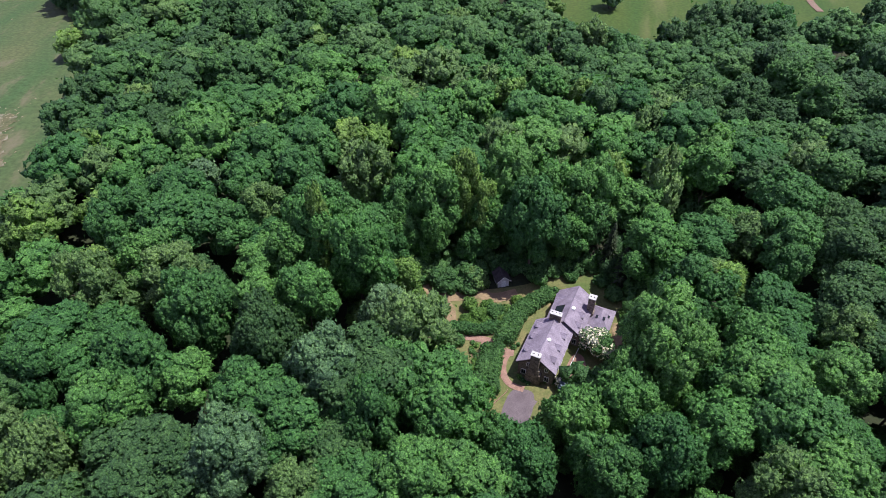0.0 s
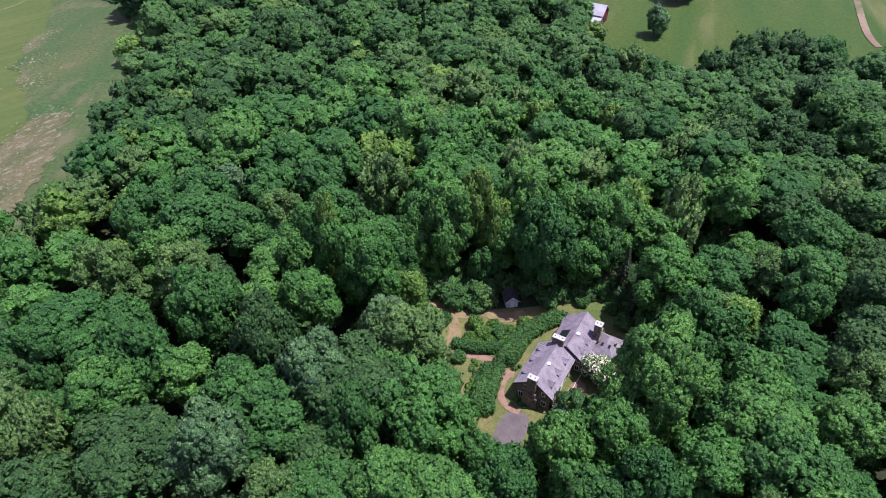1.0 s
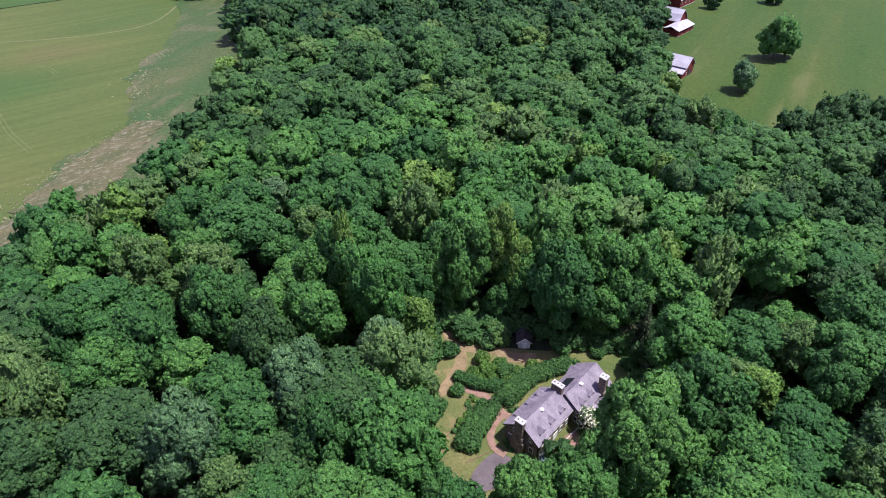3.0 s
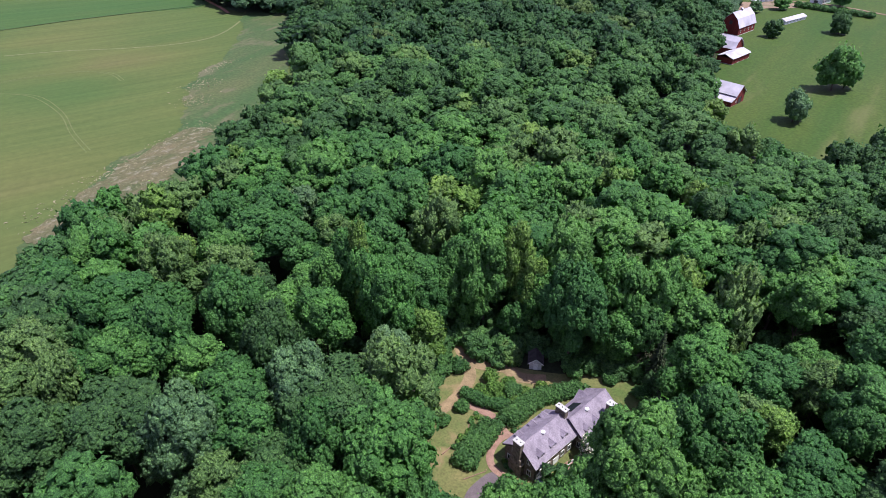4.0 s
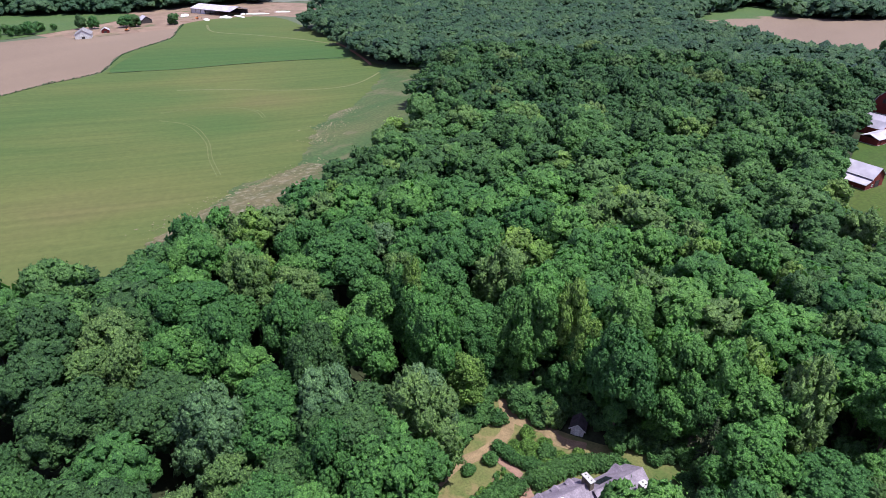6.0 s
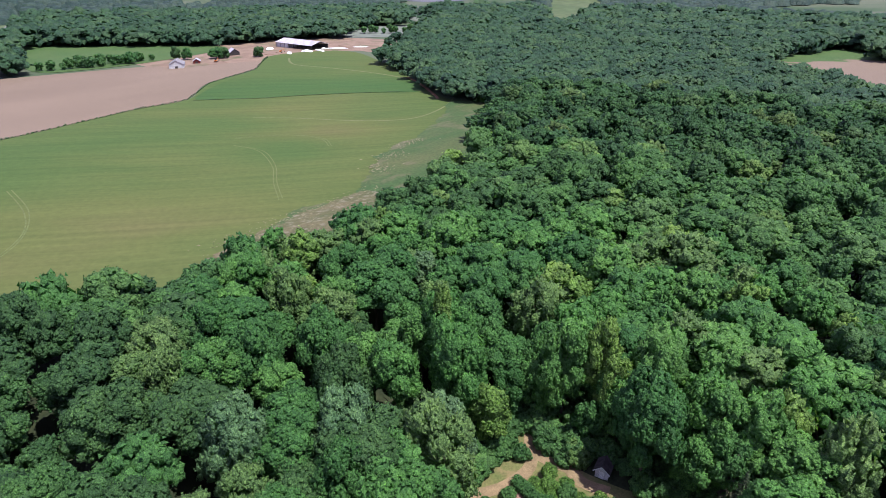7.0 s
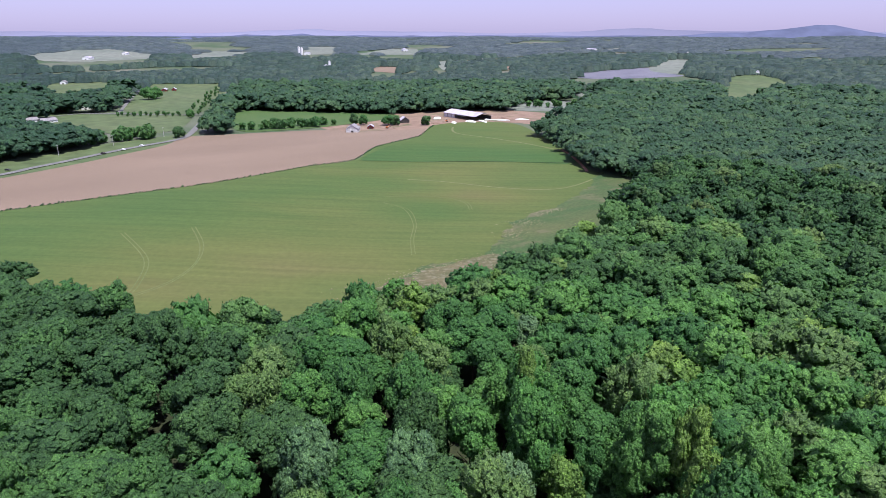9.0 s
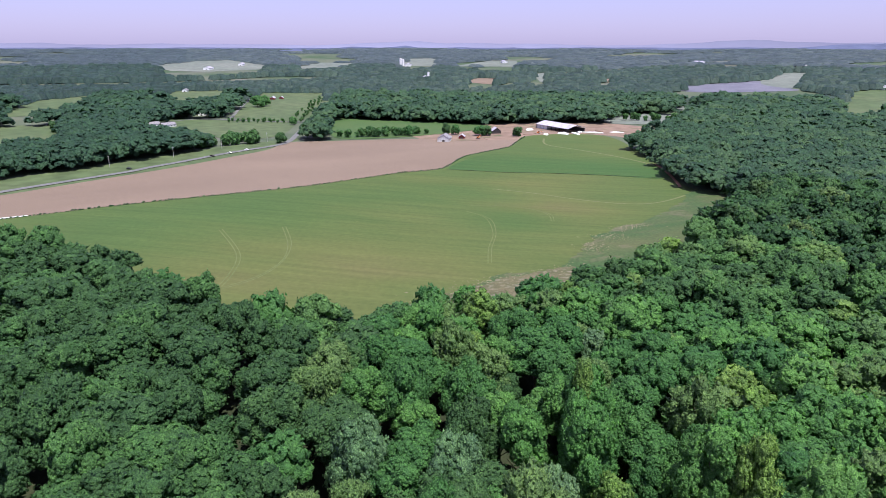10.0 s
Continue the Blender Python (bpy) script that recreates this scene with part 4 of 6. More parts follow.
def low_dome(seed, r, h, level):
    """A crown far off: a low uneven dome."""
    g = np.random.default_rng(seed)
    n = 6
    w = 2 * math.pi * (np.arange(n) + g.uniform(-0.3, 0.3, n)) / n
    ring = [np.stack([np.cos(w) * r * q, np.sin(w) * r * q, g.uniform(lo, hi, n) * h], 1) for q, lo, hi in ((0.62, 0.6, 1.0), (1.0, 0.0, 0.15))]
    v = np.concatenate([[(0, 0, h)], ring[0], ring[1]])
    f = [(0, 1 + k, 1 + (k + 1) % n) for k in range(n)]
    for k in range(n):
        a, b = 1 + k, 1 + (k + 1) % n
        f += [(a, a + n, b + n), (a, b + n, b)]
    soft = v / np.array([r, r, h]) * (1 - level) + np.array([0, 0, level])
    return v, np.array(f), soft / np.linalg.norm(soft, axis=1, keepdims=True)


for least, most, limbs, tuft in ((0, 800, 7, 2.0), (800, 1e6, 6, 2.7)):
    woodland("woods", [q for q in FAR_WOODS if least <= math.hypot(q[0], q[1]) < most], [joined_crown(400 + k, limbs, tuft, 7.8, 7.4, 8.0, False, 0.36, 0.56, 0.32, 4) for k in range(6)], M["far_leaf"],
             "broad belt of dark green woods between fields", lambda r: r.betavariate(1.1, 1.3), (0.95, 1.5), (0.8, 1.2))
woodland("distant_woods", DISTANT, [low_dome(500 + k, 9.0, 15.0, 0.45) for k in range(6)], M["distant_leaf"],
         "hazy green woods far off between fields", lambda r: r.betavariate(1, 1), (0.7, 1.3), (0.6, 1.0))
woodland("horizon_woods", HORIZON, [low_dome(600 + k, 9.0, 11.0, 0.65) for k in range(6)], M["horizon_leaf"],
         "woods towards the horizon, leaf colour blued for haze", lambda r: r.betavariate(1, 1), (0.8, 1.5), (0.45, 0.75))


def hills(material, near, far, height, label):
    """Low ridges on the skyline."""
    verts, faces, n = [], [], 110
    for k in range(n):
        a = radians(70 + 130 * k / (n - 1))
        h = height(math.degrees(a))
        for r, z in ((near, 60), (far, h), (far + 40, 60)):
            verts.append((r * math.cos(a), r * math.sin(a), z))
    for k in range(n - 1):
        for j in range(2):
            p = 3 * k + j
            faces.append((p, p + 3, p + 4, p + 1))
    me = bpy.data.meshes.new("backdrop")
    me.from_pydata(verts, [], faces)
    me.materials.append(M[material])
    for p in me.polygons:
        p.use_smooth = True
    return tagged(new("backdrop", me), label, "hills", kind="structure")


def bump_at(b, centre, width):
    return math.exp(-((b - centre) / width) ** 2)


def wave(b, scale, seed):
    return noise.noise(Vector((b * scale, seed, 0)))


hills("hill", 4520, 4740, lambda b: 104 + 7 * wave(b, 0.35, 3.1) + 4 * wave(b, 1.3, 7.7) + 66 * bump_at(b, 118.4, 2.9) + 20 * bump_at(b, 125.4, 1.7) + 20 * bump_at(b, 122.3, 1.6) + 18 * bump_at(b, 161, 0.8) + 9 * bump_at(b, 165, 0.7), "long low hills on the horizon, coloured haze blue")
hills("far_hill", 4760, 4830, lambda b: 132 + 26 * wave(b, 0.11, 9.2) + 12 * wave(b, 0.4, 1.7), "faint mountains beyond the hills, coloured haze lavender")

# ---- buildings: shared pieces ----
def slope(x0, z0, x1, z1, y0, y1, thick=0.22):
    """One slab of a roof, from (x0, z0) to (x1, z1) in section, drawn out along y."""
    d = Vector((x1 - x0, 0, z1 - z0)).normalized()
    n = Vector((-d.z, 0, d.x)) * thick
    if n.z < 0:
        n = -n
    return prism([(x0, z0), (x1, z1), (x1 + n.x, z1 + n.z), (x0 + n.x, z0 + n.z)], y0, y1)


def window(parent, x, y, z, w, h, face, material="white"):
    """A window on a wall: frame of four bars, a middle bar and two panes. face: degrees the wall looks towards, about z, from -y."""
    m = pose(x, y, z, 0, 0, face)
    bm = bmesh.new()
    t = 0.09
    for a in ((-w / 2, w / 2, -t, 0.05, 0, t), (-w / 2, w / 2, -t, 0.05, h - t, h), (-w / 2, -w / 2 + t, -t, 0.05, t, h - t), (w / 2 - t, w / 2, -t, 0.05, t, h - t),
              (-0.03, 0.03, -0.07, 0.05, t, h - t)):
        block(bm, *a)
    frame_ob = part("window", bm, M[material], parent)
    frame_ob.matrix_local = m
    for s in (-1, 1):
        a, b = sorted((s * 0.03, s * (w / 2 - t)))
        part("pane", box(a, b, -0.04, 0.04, t, h - t), M["glass"], frame_ob)
    return frame_ob


def door(parent, x, y, z, w, h, face, material="wood_trim", label=""):
    bm = box(-w / 2, w / 2, -0.08, 0.05, 0, h, 0.02)
    for s in (-1, 1):
        block(bm, s * (w / 2 + 0.06) - 0.06, s * (w / 2 + 0.06) + 0.06, -0.12, 0.05, 0, h + 0.1)
    ob = part("door", bm, M[material], parent, label)
    ob.matrix_local = pose(x, y, z, 0, 0, face)
    return ob


def chimney(parent, x, y, z0, z1, w, d, flare=0.0, pots=2):
    bm = box(x - w / 2, x + w / 2, y - d / 2, y + d / 2, z0, z1, 0.05)
    if flare:
        block(bm, x - w / 2 - flare, x + w / 2 + flare, y - d / 2 - 0.15, y + d / 2, z0, z0 + (z1 - z0) * 0.42, 0.15)
        block(bm, x - w / 2 - flare * 0.5, x + w / 2 + flare * 0.5, y - d / 2 - 0.08, y + d / 2, z0, z0 + (z1 - z0) * 0.55, 0.12)
    ob = part("chimney", bm, M["stone"], parent, "broad fieldstone chimney stack")
    part("chimney_cap", box(x - w / 2 - 0.14, x + w / 2 + 0.14, y - d / 2 - 0.14, y + d / 2 + 0.14, z1, z1 + 0.22, 0.05), M["cap"], ob, "pale stone slab")
    for k in range(pots):
        c = bmesh.new()
        px = x + (k - (pots - 1) / 2) * w / pots
        tube(c, (px, y, z1 + 0.2), (px, y, z1 + 0.34), 0.15, 0.13, 10)
        part("flue", c, M["wood_trim"], ob)
    return ob


def dormer(parent, m, w=1.5, h=1.5, depth=2.6):
    """A gabled dormer that looks along -y of m; its floor is the middle of its front sill."""
    body = part("dormer", prism([(-w / 2, -0.6), (w / 2, -0.6), (w / 2, h), (0, h + w * 0.38), (-w / 2, h)], 0, depth), M["white"], parent, "white gabled dormer")
    body.matrix_local = m
    for s in (-1, 1):
        part("dormer_roof", slope(0, h + w * 0.38, s * (w / 2 + 0.2), h - 0.15, -0.25, depth, 0.12), M["slate"], body)
    window(body, 0, -0.02, 0.15, w * 0.62, h * 0.85, 0)
    return body


def roof_vent(parent, x, y, z):
    bm = bmesh.new()
    tube(bm, (x, y, z - 0.2), (x, y, z + 0.35), 0.28, 0.28, 12)
    tube(bm, (x, y, z + 0.35), (x, y, z + 0.5), 0.52, 0.46, 12)
    tube(bm, (x, y, z + 0.5), (x, y, z + 0.62), 0.46, 0.12, 12)
    return part("roof_vent", bm, M["white"], parent, "white round roof vent")


# ---- the stone house; x across, y along the ridge ----
house = thing("house", pose(15.9, 89.3, -3.2, 0, 0, -24.7), "long stone house with purple-grey slate roofs in a clearing", "house")
WID, EAVE, RIDGE = 8.1, 4.8, 7.7


def gabled(parent, x0, x1, y0, y1, eave, ridge, wall, roof, over=0.45, thick=0.24):
    mid = (x0 + x1) / 2
    w = part("wall", prism([(x0, -0.6), (x1, -0.6), (x1, eave), (mid, ridge - 0.1), (x0, eave)], y0, y1), M[wall], parent)
    k = (ridge - eave) / (mid - x0)
    for s, xe in ((-1, x0 - over), (1, x1 + over)):
        part("roof", slope(mid, ridge, xe, eave - over * k, y0 - over, y1 + over, thick), M[roof], parent)
    cap = prism([(mid - 0.22, ridge + 0.12), (mid, ridge + 0.36), (mid + 0.22, ridge + 0.12)], y0 - over, y1 + over)
    part("ridge_cap", cap, M[roof], parent)
    for yy in (y0 - over, y1 + over - 0.08):
        for s in (-1, 1):
            part("bargeboard", slope(mid, ridge - 0.2, mid + s * (mid - x0 + over), eave - over * k - 0.2, yy, yy + 0.08, 0.2), M["wood_trim"], parent)
    for s in (-1, 1):
        xe = mid + s * (mid - x0 + over)
        part("gutter", box(xe - 0.10, xe + 0.10, y0 - over, y1 + over, eave - over * k - 0.1, eave - over * k + 0.06, 0.03), M["white" if s > 0 else "wood_trim"], parent, "white painted gutter" if s > 0 else "")
    return w


gabled(house, 0, WID, 0, 13.0, EAVE, RIDGE, "stone", "slate")
gabled(house, 2.0, 10.1, 13.3, 25.4, 4.4, 7.3, "stone", "slate")
chimney(house, 3.8, -0.6, -0.6, 9.1, 2.0, 1.15, 0.7, 2)
chimney(house, 4.0, 12.9, 2.0, 9.2, 2.6, 1.1, 0, 3)
chimney(house, 10.2, 22.0, -0.6, 8.8, 1.6, 1.5, 0.4, 2)
roof_vent(house, 4.7, 6.0, RIDGE - 0.4)
roof_vent(house, 6.8, 18.2, RIDGE - 0.8)
for y in (2.6, 6.4, 10.2):
    dormer(house, pose(WID - 0.6, y, 5.0, 0, 0, 90), 1.4, 1.0, 2.2)
for y in (3.2, 7.4, 11.0):
    dormer(house, pose(0.5, y, 5.0, 0, 0, -90), 1.3, 0.95, 2.2)
for y in (15.4, 18.6):
    dormer(house, pose(9.5, y, 4.6, 0, 0, 90), 1.4, 1.0, 2.2)
# cross gable and roof light on the garden slope
part("cross_gable", prism([(-2.0, -3.5), (2.0, -3.5), (2.0, 1.6), (0, 3.6), (-2.0, 1.6)], 0, 4.6), M["stone"], house).matrix_local = pose(1.9, 22.6, 2.2, 0, 0, -90)
for s in (-1, 1):
    part("cross_gable_roof", slope(0, 3.75, s * 2.35, 1.4, -0.4, 5.2, 0.2), M["slate"], house).matrix_local = pose(1.9, 22.6, 2.2, 0, 0, -90)
light_frame = part("roof_light", box(-1.3, 1.3, -1.9, 1.9, 0.0, 0.14, 0.03), M["wood_trim"], house, "large dark framed roof light")
light_frame.matrix_local = pose(3.9, 17.4, 5.5, 0, -35.6, 0) @ Matrix.Translation((0, 0, 0.32))
part("pane", box(-1.12, 1.12, -1.7, 1.7, 0.1, 0.18), M["glass"], light_frame)
# gable windows, front and between the two roofs
for x in (1.3, 6.7):
    window(house, x, -0.03, 0.9, 1.1, 1.6, 0)
window(house, 6.4, -0.03, 4.0, 0.9, 1.2, 0)
window(house, 2.3, -0.03, 4.0, 0.9, 1.2, 0)
window(house, 9.2, 13.27, 3.6, 0.7, 1.0, 0)
window(house, 9.1, 13.27, 0.9, 1.0, 1.6, 0)
for y in (2.0, 4.4, 9.0, 11.2):
    window(house, -0.03, y, 0.9, 1.1, 1.6, -90)
    window(house, WID + 0.03, y, 0.9, 1.1, 1.6, 90)
for y in (1.6, 6.8, 12.0):
    window(house, -0.03, y, 3.1, 0.9, 1.2, -90)
    window(house, WID + 0.03, y, 3.1, 0.9, 1.2, 90)
door(house, -0.04, 6.8, 0.0, 1.1, 2.1, -90, label="dark panelled front door")
door(house, WID + 0.04, 6.8, 0.0, 1.6, 2.1, 90, "white", "white glazed garden door")
for y in (15.2, 18.2, 21.2):
    window(house, 1.97, y, 0.9, 1.1, 1.6, -90)
# the low hipped wing and its lean-to


def hip(parent, x0, x1, y0, y1, z0, z1, run, roof):
    bm = bmesh.new()
    mx, my = (x0 + x1) / 2, (y0 + y1) / 2
    b = [bm.verts.new(p) for p in ((x0, y0, z0), (x1, y0, z0), (x1, y1, z0), (x0, y1, z0))]
    c = [bm.verts.new((p[0], p[1], z0 - 0.2)) for p in ((x0, y0), (x1, y0), (x1, y1), (x0, y1))]
    r0, r1 = bm.verts.new((mx, y0 + run, z1)), bm.verts.new((mx, y1 - run, z1))
    for f in ((b[0], b[1], r0), (b[1], b[2], r1, r0), (b[2], b[3], r1), (b[3], b[0], r0, r1)):
        bm.faces.new(f)
    for i in range(4):
        bm.faces.new((b[i], c[i], c[(i + 1) % 4], b[(i + 1) % 4]))
    bm.faces.new(c)
    bmesh.ops.recalc_face_normals(bm, faces=bm.faces)
    return part("hip_roof", bm, M[roof], parent)


part("wing_wall", box(10.15, 15.3, 19.0, 25.4, -0.6, 2.8), M["stone"], house)
hip(house, 10.12, 15.9, 18.4, 26.0, 2.8, 5.1, 2.9, "slate")
for px_, py_ in ((12.2, 20.6), (13.9, 20.6), (14.7, 22.4)):
    rl = part("roof_light", box(-0.28, 0.28, -0.42, 0.42, 0.0, 0.1, 0.02), M["wood_trim"], house, "small dark roof light")
    rl.matrix_local = pose(px_, py_, 2.8 + (py_ - 18.4) * 0.793 + 0.02, 38.4, 0, 0) if py_ < 22 else pose(px_, py_, 2.8 + (15.9 - px_) * 0.796 + 0.02, 0, 38.5, 0)
    part("pane", box(-0.22, 0.22, -0.36, 0.36, 0.06, 0.115), M["glass"], rl)
window(house, 13.6, 18.97, 0.8, 1.4, 1.5, 0)
window(house, 15.33, 22.4, 0.8, 1.4, 1.5, 90)
part("lean_to_roof", slope(10.1, 3.2, 13.8, 1.9, 13.4, 18.6, 0.18), M["slate"], house)
part("lean_to_wall", box(10.15, 13.4, 14.0, 18.95, -0.6, 1.95), M["stone"], house)
window(house, 11.8, 13.97, 0.6, 1.3, 1.2, 0)


def rail(x0, y0, x1, y1, z, n):
    """A low white picket fence from one place to another."""
    root = thing("garden_fence", pose(0, 0, 0), "low white wooden garden fence beside the house", "fence")
    a, b = Vector((x0, y0, z)), Vector((x1, y1, z))
    ang = math.degrees(math.atan2(y1 - y0, x1 - x0))
    length = (b - a).length
    for zz in (0.3, 0.8):
        part("fence_rail", box(0, length, -0.03, 0.03, zz, zz + 0.09), M["white"], root)
    for k in range(n + 1):
        x = length * k / n
        part("fence_post", box(x - 0.06, x + 0.06, -0.06, 0.06, -0.1, 1.05, 0.015), M["white"], root)
    root.matrix_world = Matrix.Translation(a) @ pose(0, 0, 0, 0, 0, ang)


rail(25.2, 85.6, 30.6, 96.0, -3.15, 9)

# ---- drive, paths and garden round the house ----
strip("driveway", [(18.5, 80.0), (15.5, 81.5), (13.5, 76), (13.0, 69), (12, 60), (8, 50)], 3.8, 0.22, "asphalt", "weathered purple-grey asphalt drive", "drive")
sheet("parking_court", [(11.6, 77.0), (12.2, 80.4), (14.6, 84.6), (18.6, 84.2), (18.8, 81), (17.0, 76.4), (13, 74.5)], 0.26, 4, "asphalt", "weathered purple-grey asphalt parking court", "parking court")

# ---- red barns by the paddock ----
def gambrel(w, eave, knee, ridge, inset):
    return [(0, -0.4), (w, -0.4), (w, eave), (w - inset, knee), (w / 2, ridge), (inset, knee), (0, eave)]


def gambrel_roof(parent, w, eave, knee, ridge, inset, y0, y1, over=0.5, thick=0.18):
    for s in (0, 1):
        def fx(v):
            return w - v if s else v
        k = (knee - eave) / inset
        part("roof", slope(fx(inset), knee, fx(-over * 0.5), eave - over * 0.5 * k, y0 - over, y1 + over, thick), M["tin"], parent)
        part("roof", slope(fx(w / 2), ridge, fx(inset), knee, y0 - over, y1 + over, thick), M["tin"], parent)
    part("ridge_cap", prism([(w / 2 - 0.25, ridge + 0.08), (w / 2, ridge + 0.3), (w / 2 + 0.25, ridge + 0.08)], y0 - over, y1 + over), M["tin"], parent)


def boards(parent, x0, x1, y, z0, z1, face=0, gap=2.0):
    """Battens on a boarded wall, each a strip of its own."""
    n = int((x1 - x0) / gap)
    for k in range(1, n):
        x = x0 + (x1 - x0) * k / n
        part("batten", box(x - 0.06, x + 0.06, y - 0.05, y, z0, z1), M["red"], parent)


ROT = -24.7
# the gambrel barn with a roof cupola
z = zg(39, 449)
barn = thing("barn", pose(38.8, 449, z, 0, 0, ROT), "tall red gambrel barn with a pale tin roof and a cupola", "barn")
part("wall", prism(gambrel(12, 5.2, 9.8, 13.2, 2.2), 0, 22), M["red"], barn, "dark red boarded walls")
gambrel_roof(barn, 12, 5.2, 9.8, 13.2, 2.2, 0, 22)
part("foundation", box(-0.1, 12.1, -0.1, 22.1, -0.6, 0.5), M["cap"], barn, "pale stone foundation")
part("barn_door", box(4.2, 7.8, -0.14, -0.02, 0.5, 4.4, 0.03), M["red"], barn)
part("loft_door", box(5.0, 7.0, -0.14, -0.02, 6.4, 8.6, 0.03), M["wood_trim"], barn)
boards(barn, 0, 12, 0, 0.5, 5.2)
cup = part("cupola", box(5.4, 6.6, 10.4, 11.6, 12.6, 14.0, 0.03), M["wood_trim"], barn, "small dark louvred cupola")
part("cupola_roof", prism([(5.1, 14.0), (6.9, 14.0), (6.0, 14.7)], 10.1, 11.9), M["tin"], cup)
for k in range(4):
    window(barn, 12.02, 3 + 5.2 * k, 2.0, 1.1, 1.3, 90)

# the double barn with a low wing
z = zg(47, 392)
barn = thing("barn", pose(35.0, 402.5, z, 0, 0, ROT), "red barn with a bowed pale roof and a low wing", "barn")
part("wall", prism(gambrel(10.5, 4.2, 7.4, 9.6, 2.4), 0, 15), M["red"], barn, "dark red boarded walls").matrix_local = pose(0, 10.5, 0, 0, 0, -90)
holder = part("wing_wall", box(0, 9.0, 0, 20, -0.4, 3.4), M["red"], barn, "low dark red wing")
holder.matrix_local = pose(13.4, -16.0, 0)
part("wing_roof", slope(4.5, 5.0, -0.6, 3.2, -0.5, 20.5, 0.18), M["tin"], holder)
part("wing_roof", slope(4.5, 5.0, 9.6, 3.2, -0.5, 20.5, 0.18), M["tin"], holder)
part("wing_footing", box(-0.06, 9.06, -0.06, 20.06, -0.6, 0.35), M["cap"], holder, "pale footing")
for k in range(3):
    door(holder, 9.02, 4 + 6 * k, 0.3, 2.4, 2.6, 90, "red")
ends = new("gambrel_roof")
ends.parent = barn
ends.matrix_local = pose(0, 10.5, 0, 0, 0, -90)
gambrel_roof(ends, 10.5, 4.2, 7.4, 9.6, 2.4, 0, 15)

# the gabled barn with a front lean-to
z = zg(48, 315)
barn = thing("barn", pose(38.0, 316.2, z, 0, 0, ROT), "small red barn with a pale tin roof and lean-to", "barn")
part("wall", prism([(0, -0.4), (8.6, -0.4), (8.6, 4.8), (4.3, 8.4), (0, 4.8)], 0, 14), M["red"], barn, "bright red boarded walls").matrix_local = pose(0, 12.4, 0, 0, 0, -90)
main_roof = new("main_roof")
main_roof.parent = barn
main_roof.matrix_local = pose(0, 12.4, 0, 0, 0, -90)
for s in (-1, 1):
    part("roof", slope(4.3, 8.5, 4.3 + s * 4.9, 4.4, -0.5, 14.6, 0.18), M["tin"], main_roof)
part("lean_to_wall", box(0, 14, 0.2, 3.78, -0.4, 2.6), M["red"], barn)
lean = part("lean_to_roof", slope(-0.5, 2.4, 4.0, 4.0, -0.4, 14.4, 0.16), M["tin"], barn)
lean.matrix_local = pose(0, 0, 0) @ Matrix(((0, 1, 0, 0), (1, 0, 0, 0), (0, 0, 1, 0), (0, 0, 0, 1)))
part("footing", box(-0.06, 14.06, 0.12, 12.45, -0.6, 0.3), M["red_dirt"], barn)
door(barn, 14.02, 8.0, 0.2, 2.6, 3.0, 90, "wood_trim")
window(barn, 14.02, 4.8, 1.0, 1.0, 1.1, 90)


def shed(x, y, w, d, h, rise, rot, wall, roof, label, category="shed", windows=0, name="shed"):
    """A plain gabled building with overhanging roof slabs, door and windows."""
    root = thing(name, pose(x, y, zg(x, y), 0, 0, rot), label, category)
    part("wall", prism([(-w / 2, -0.5), (w / 2, -0.5), (w / 2, h), (0, h + rise - 0.06), (-w / 2, h)], -d / 2, d / 2), M[wall], root)
    k = rise / (w / 2)
    for s in (-1, 1):
        part("roof", slope(0, h + rise, s * (w / 2 + 0.5), h - 0.5 * k, -d / 2 - 0.5, d / 2 + 0.5, 0.16), M[roof], root)
    part("ridge_cap", prism([(-0.2, h + rise + 0.05), (0, h + rise + 0.25), (0.2, h + rise + 0.05)], -d / 2 - 0.5, d / 2 + 0.5), M[roof], root)
    door(root, 0, -d / 2 - 0.02, 0, min(2.6, w * 0.35), min(2.4, h * 0.8), 0)
    for i in range(windows):
        yy = -d / 2 + d * (i + 0.5) / windows
        window(root, w / 2 + 0.02, yy, h * 0.35, 1.1, h * 0.42, 90)
        window(root, -w / 2 - 0.02, yy, h * 0.35, 1.1, h * 0.42, -90)
    return root


shed(36.5, 528, 6, 8, 2.6, 1.4, ROT - 90, "red", "tin", "small red shed with a pale tin roof")
shed(82, 499, 5.5, 26, 2.4, 1.2, -31, "white", "tin", "long low white shed with a pale roof", windows=6)
shed(64, 562, 9, 12, 3.0, 2.6, -60, "white", "grey_roof", "white cottage with a grey shingle roof", "house", 3, "cottage")
shed(104, 572, 9, 14, 3.2, 3.0, -30, "white", "grey_roof", "white farmhouse with a grey shingle roof", "house", 4, "farmhouse")


def play_frame(x, y):
    root = thing("play_frame", pose(x, y, zg(x, y), 0, 0, 20), "small white wooden play frame on the grass", "play frame")
    for sx in (-1.6, 1.6):
        for sy in (-1, 1):
            bm = bmesh.new()
            tube(bm, (sx, sy * 1.1, -0.1), (sx, sy * 0.2, 2.4), 0.09, 0.09, 6)
            part("leg", bm, M["white"], root)
    part("top_bar", box(-1.9, 1.9, -0.08, 0.08, 2.35, 2.5), M["white"], root)
    part("platform", box(-1.6, -0.2, -0.7, 0.7, 1.2, 1.35), M["white"], root)
    part("canopy", prism([(-0.9, 2.5), (0.9, 2.5), (0, 3.2)], -0.8, 0.8), M["white"], root)


play_frame(63, 583)


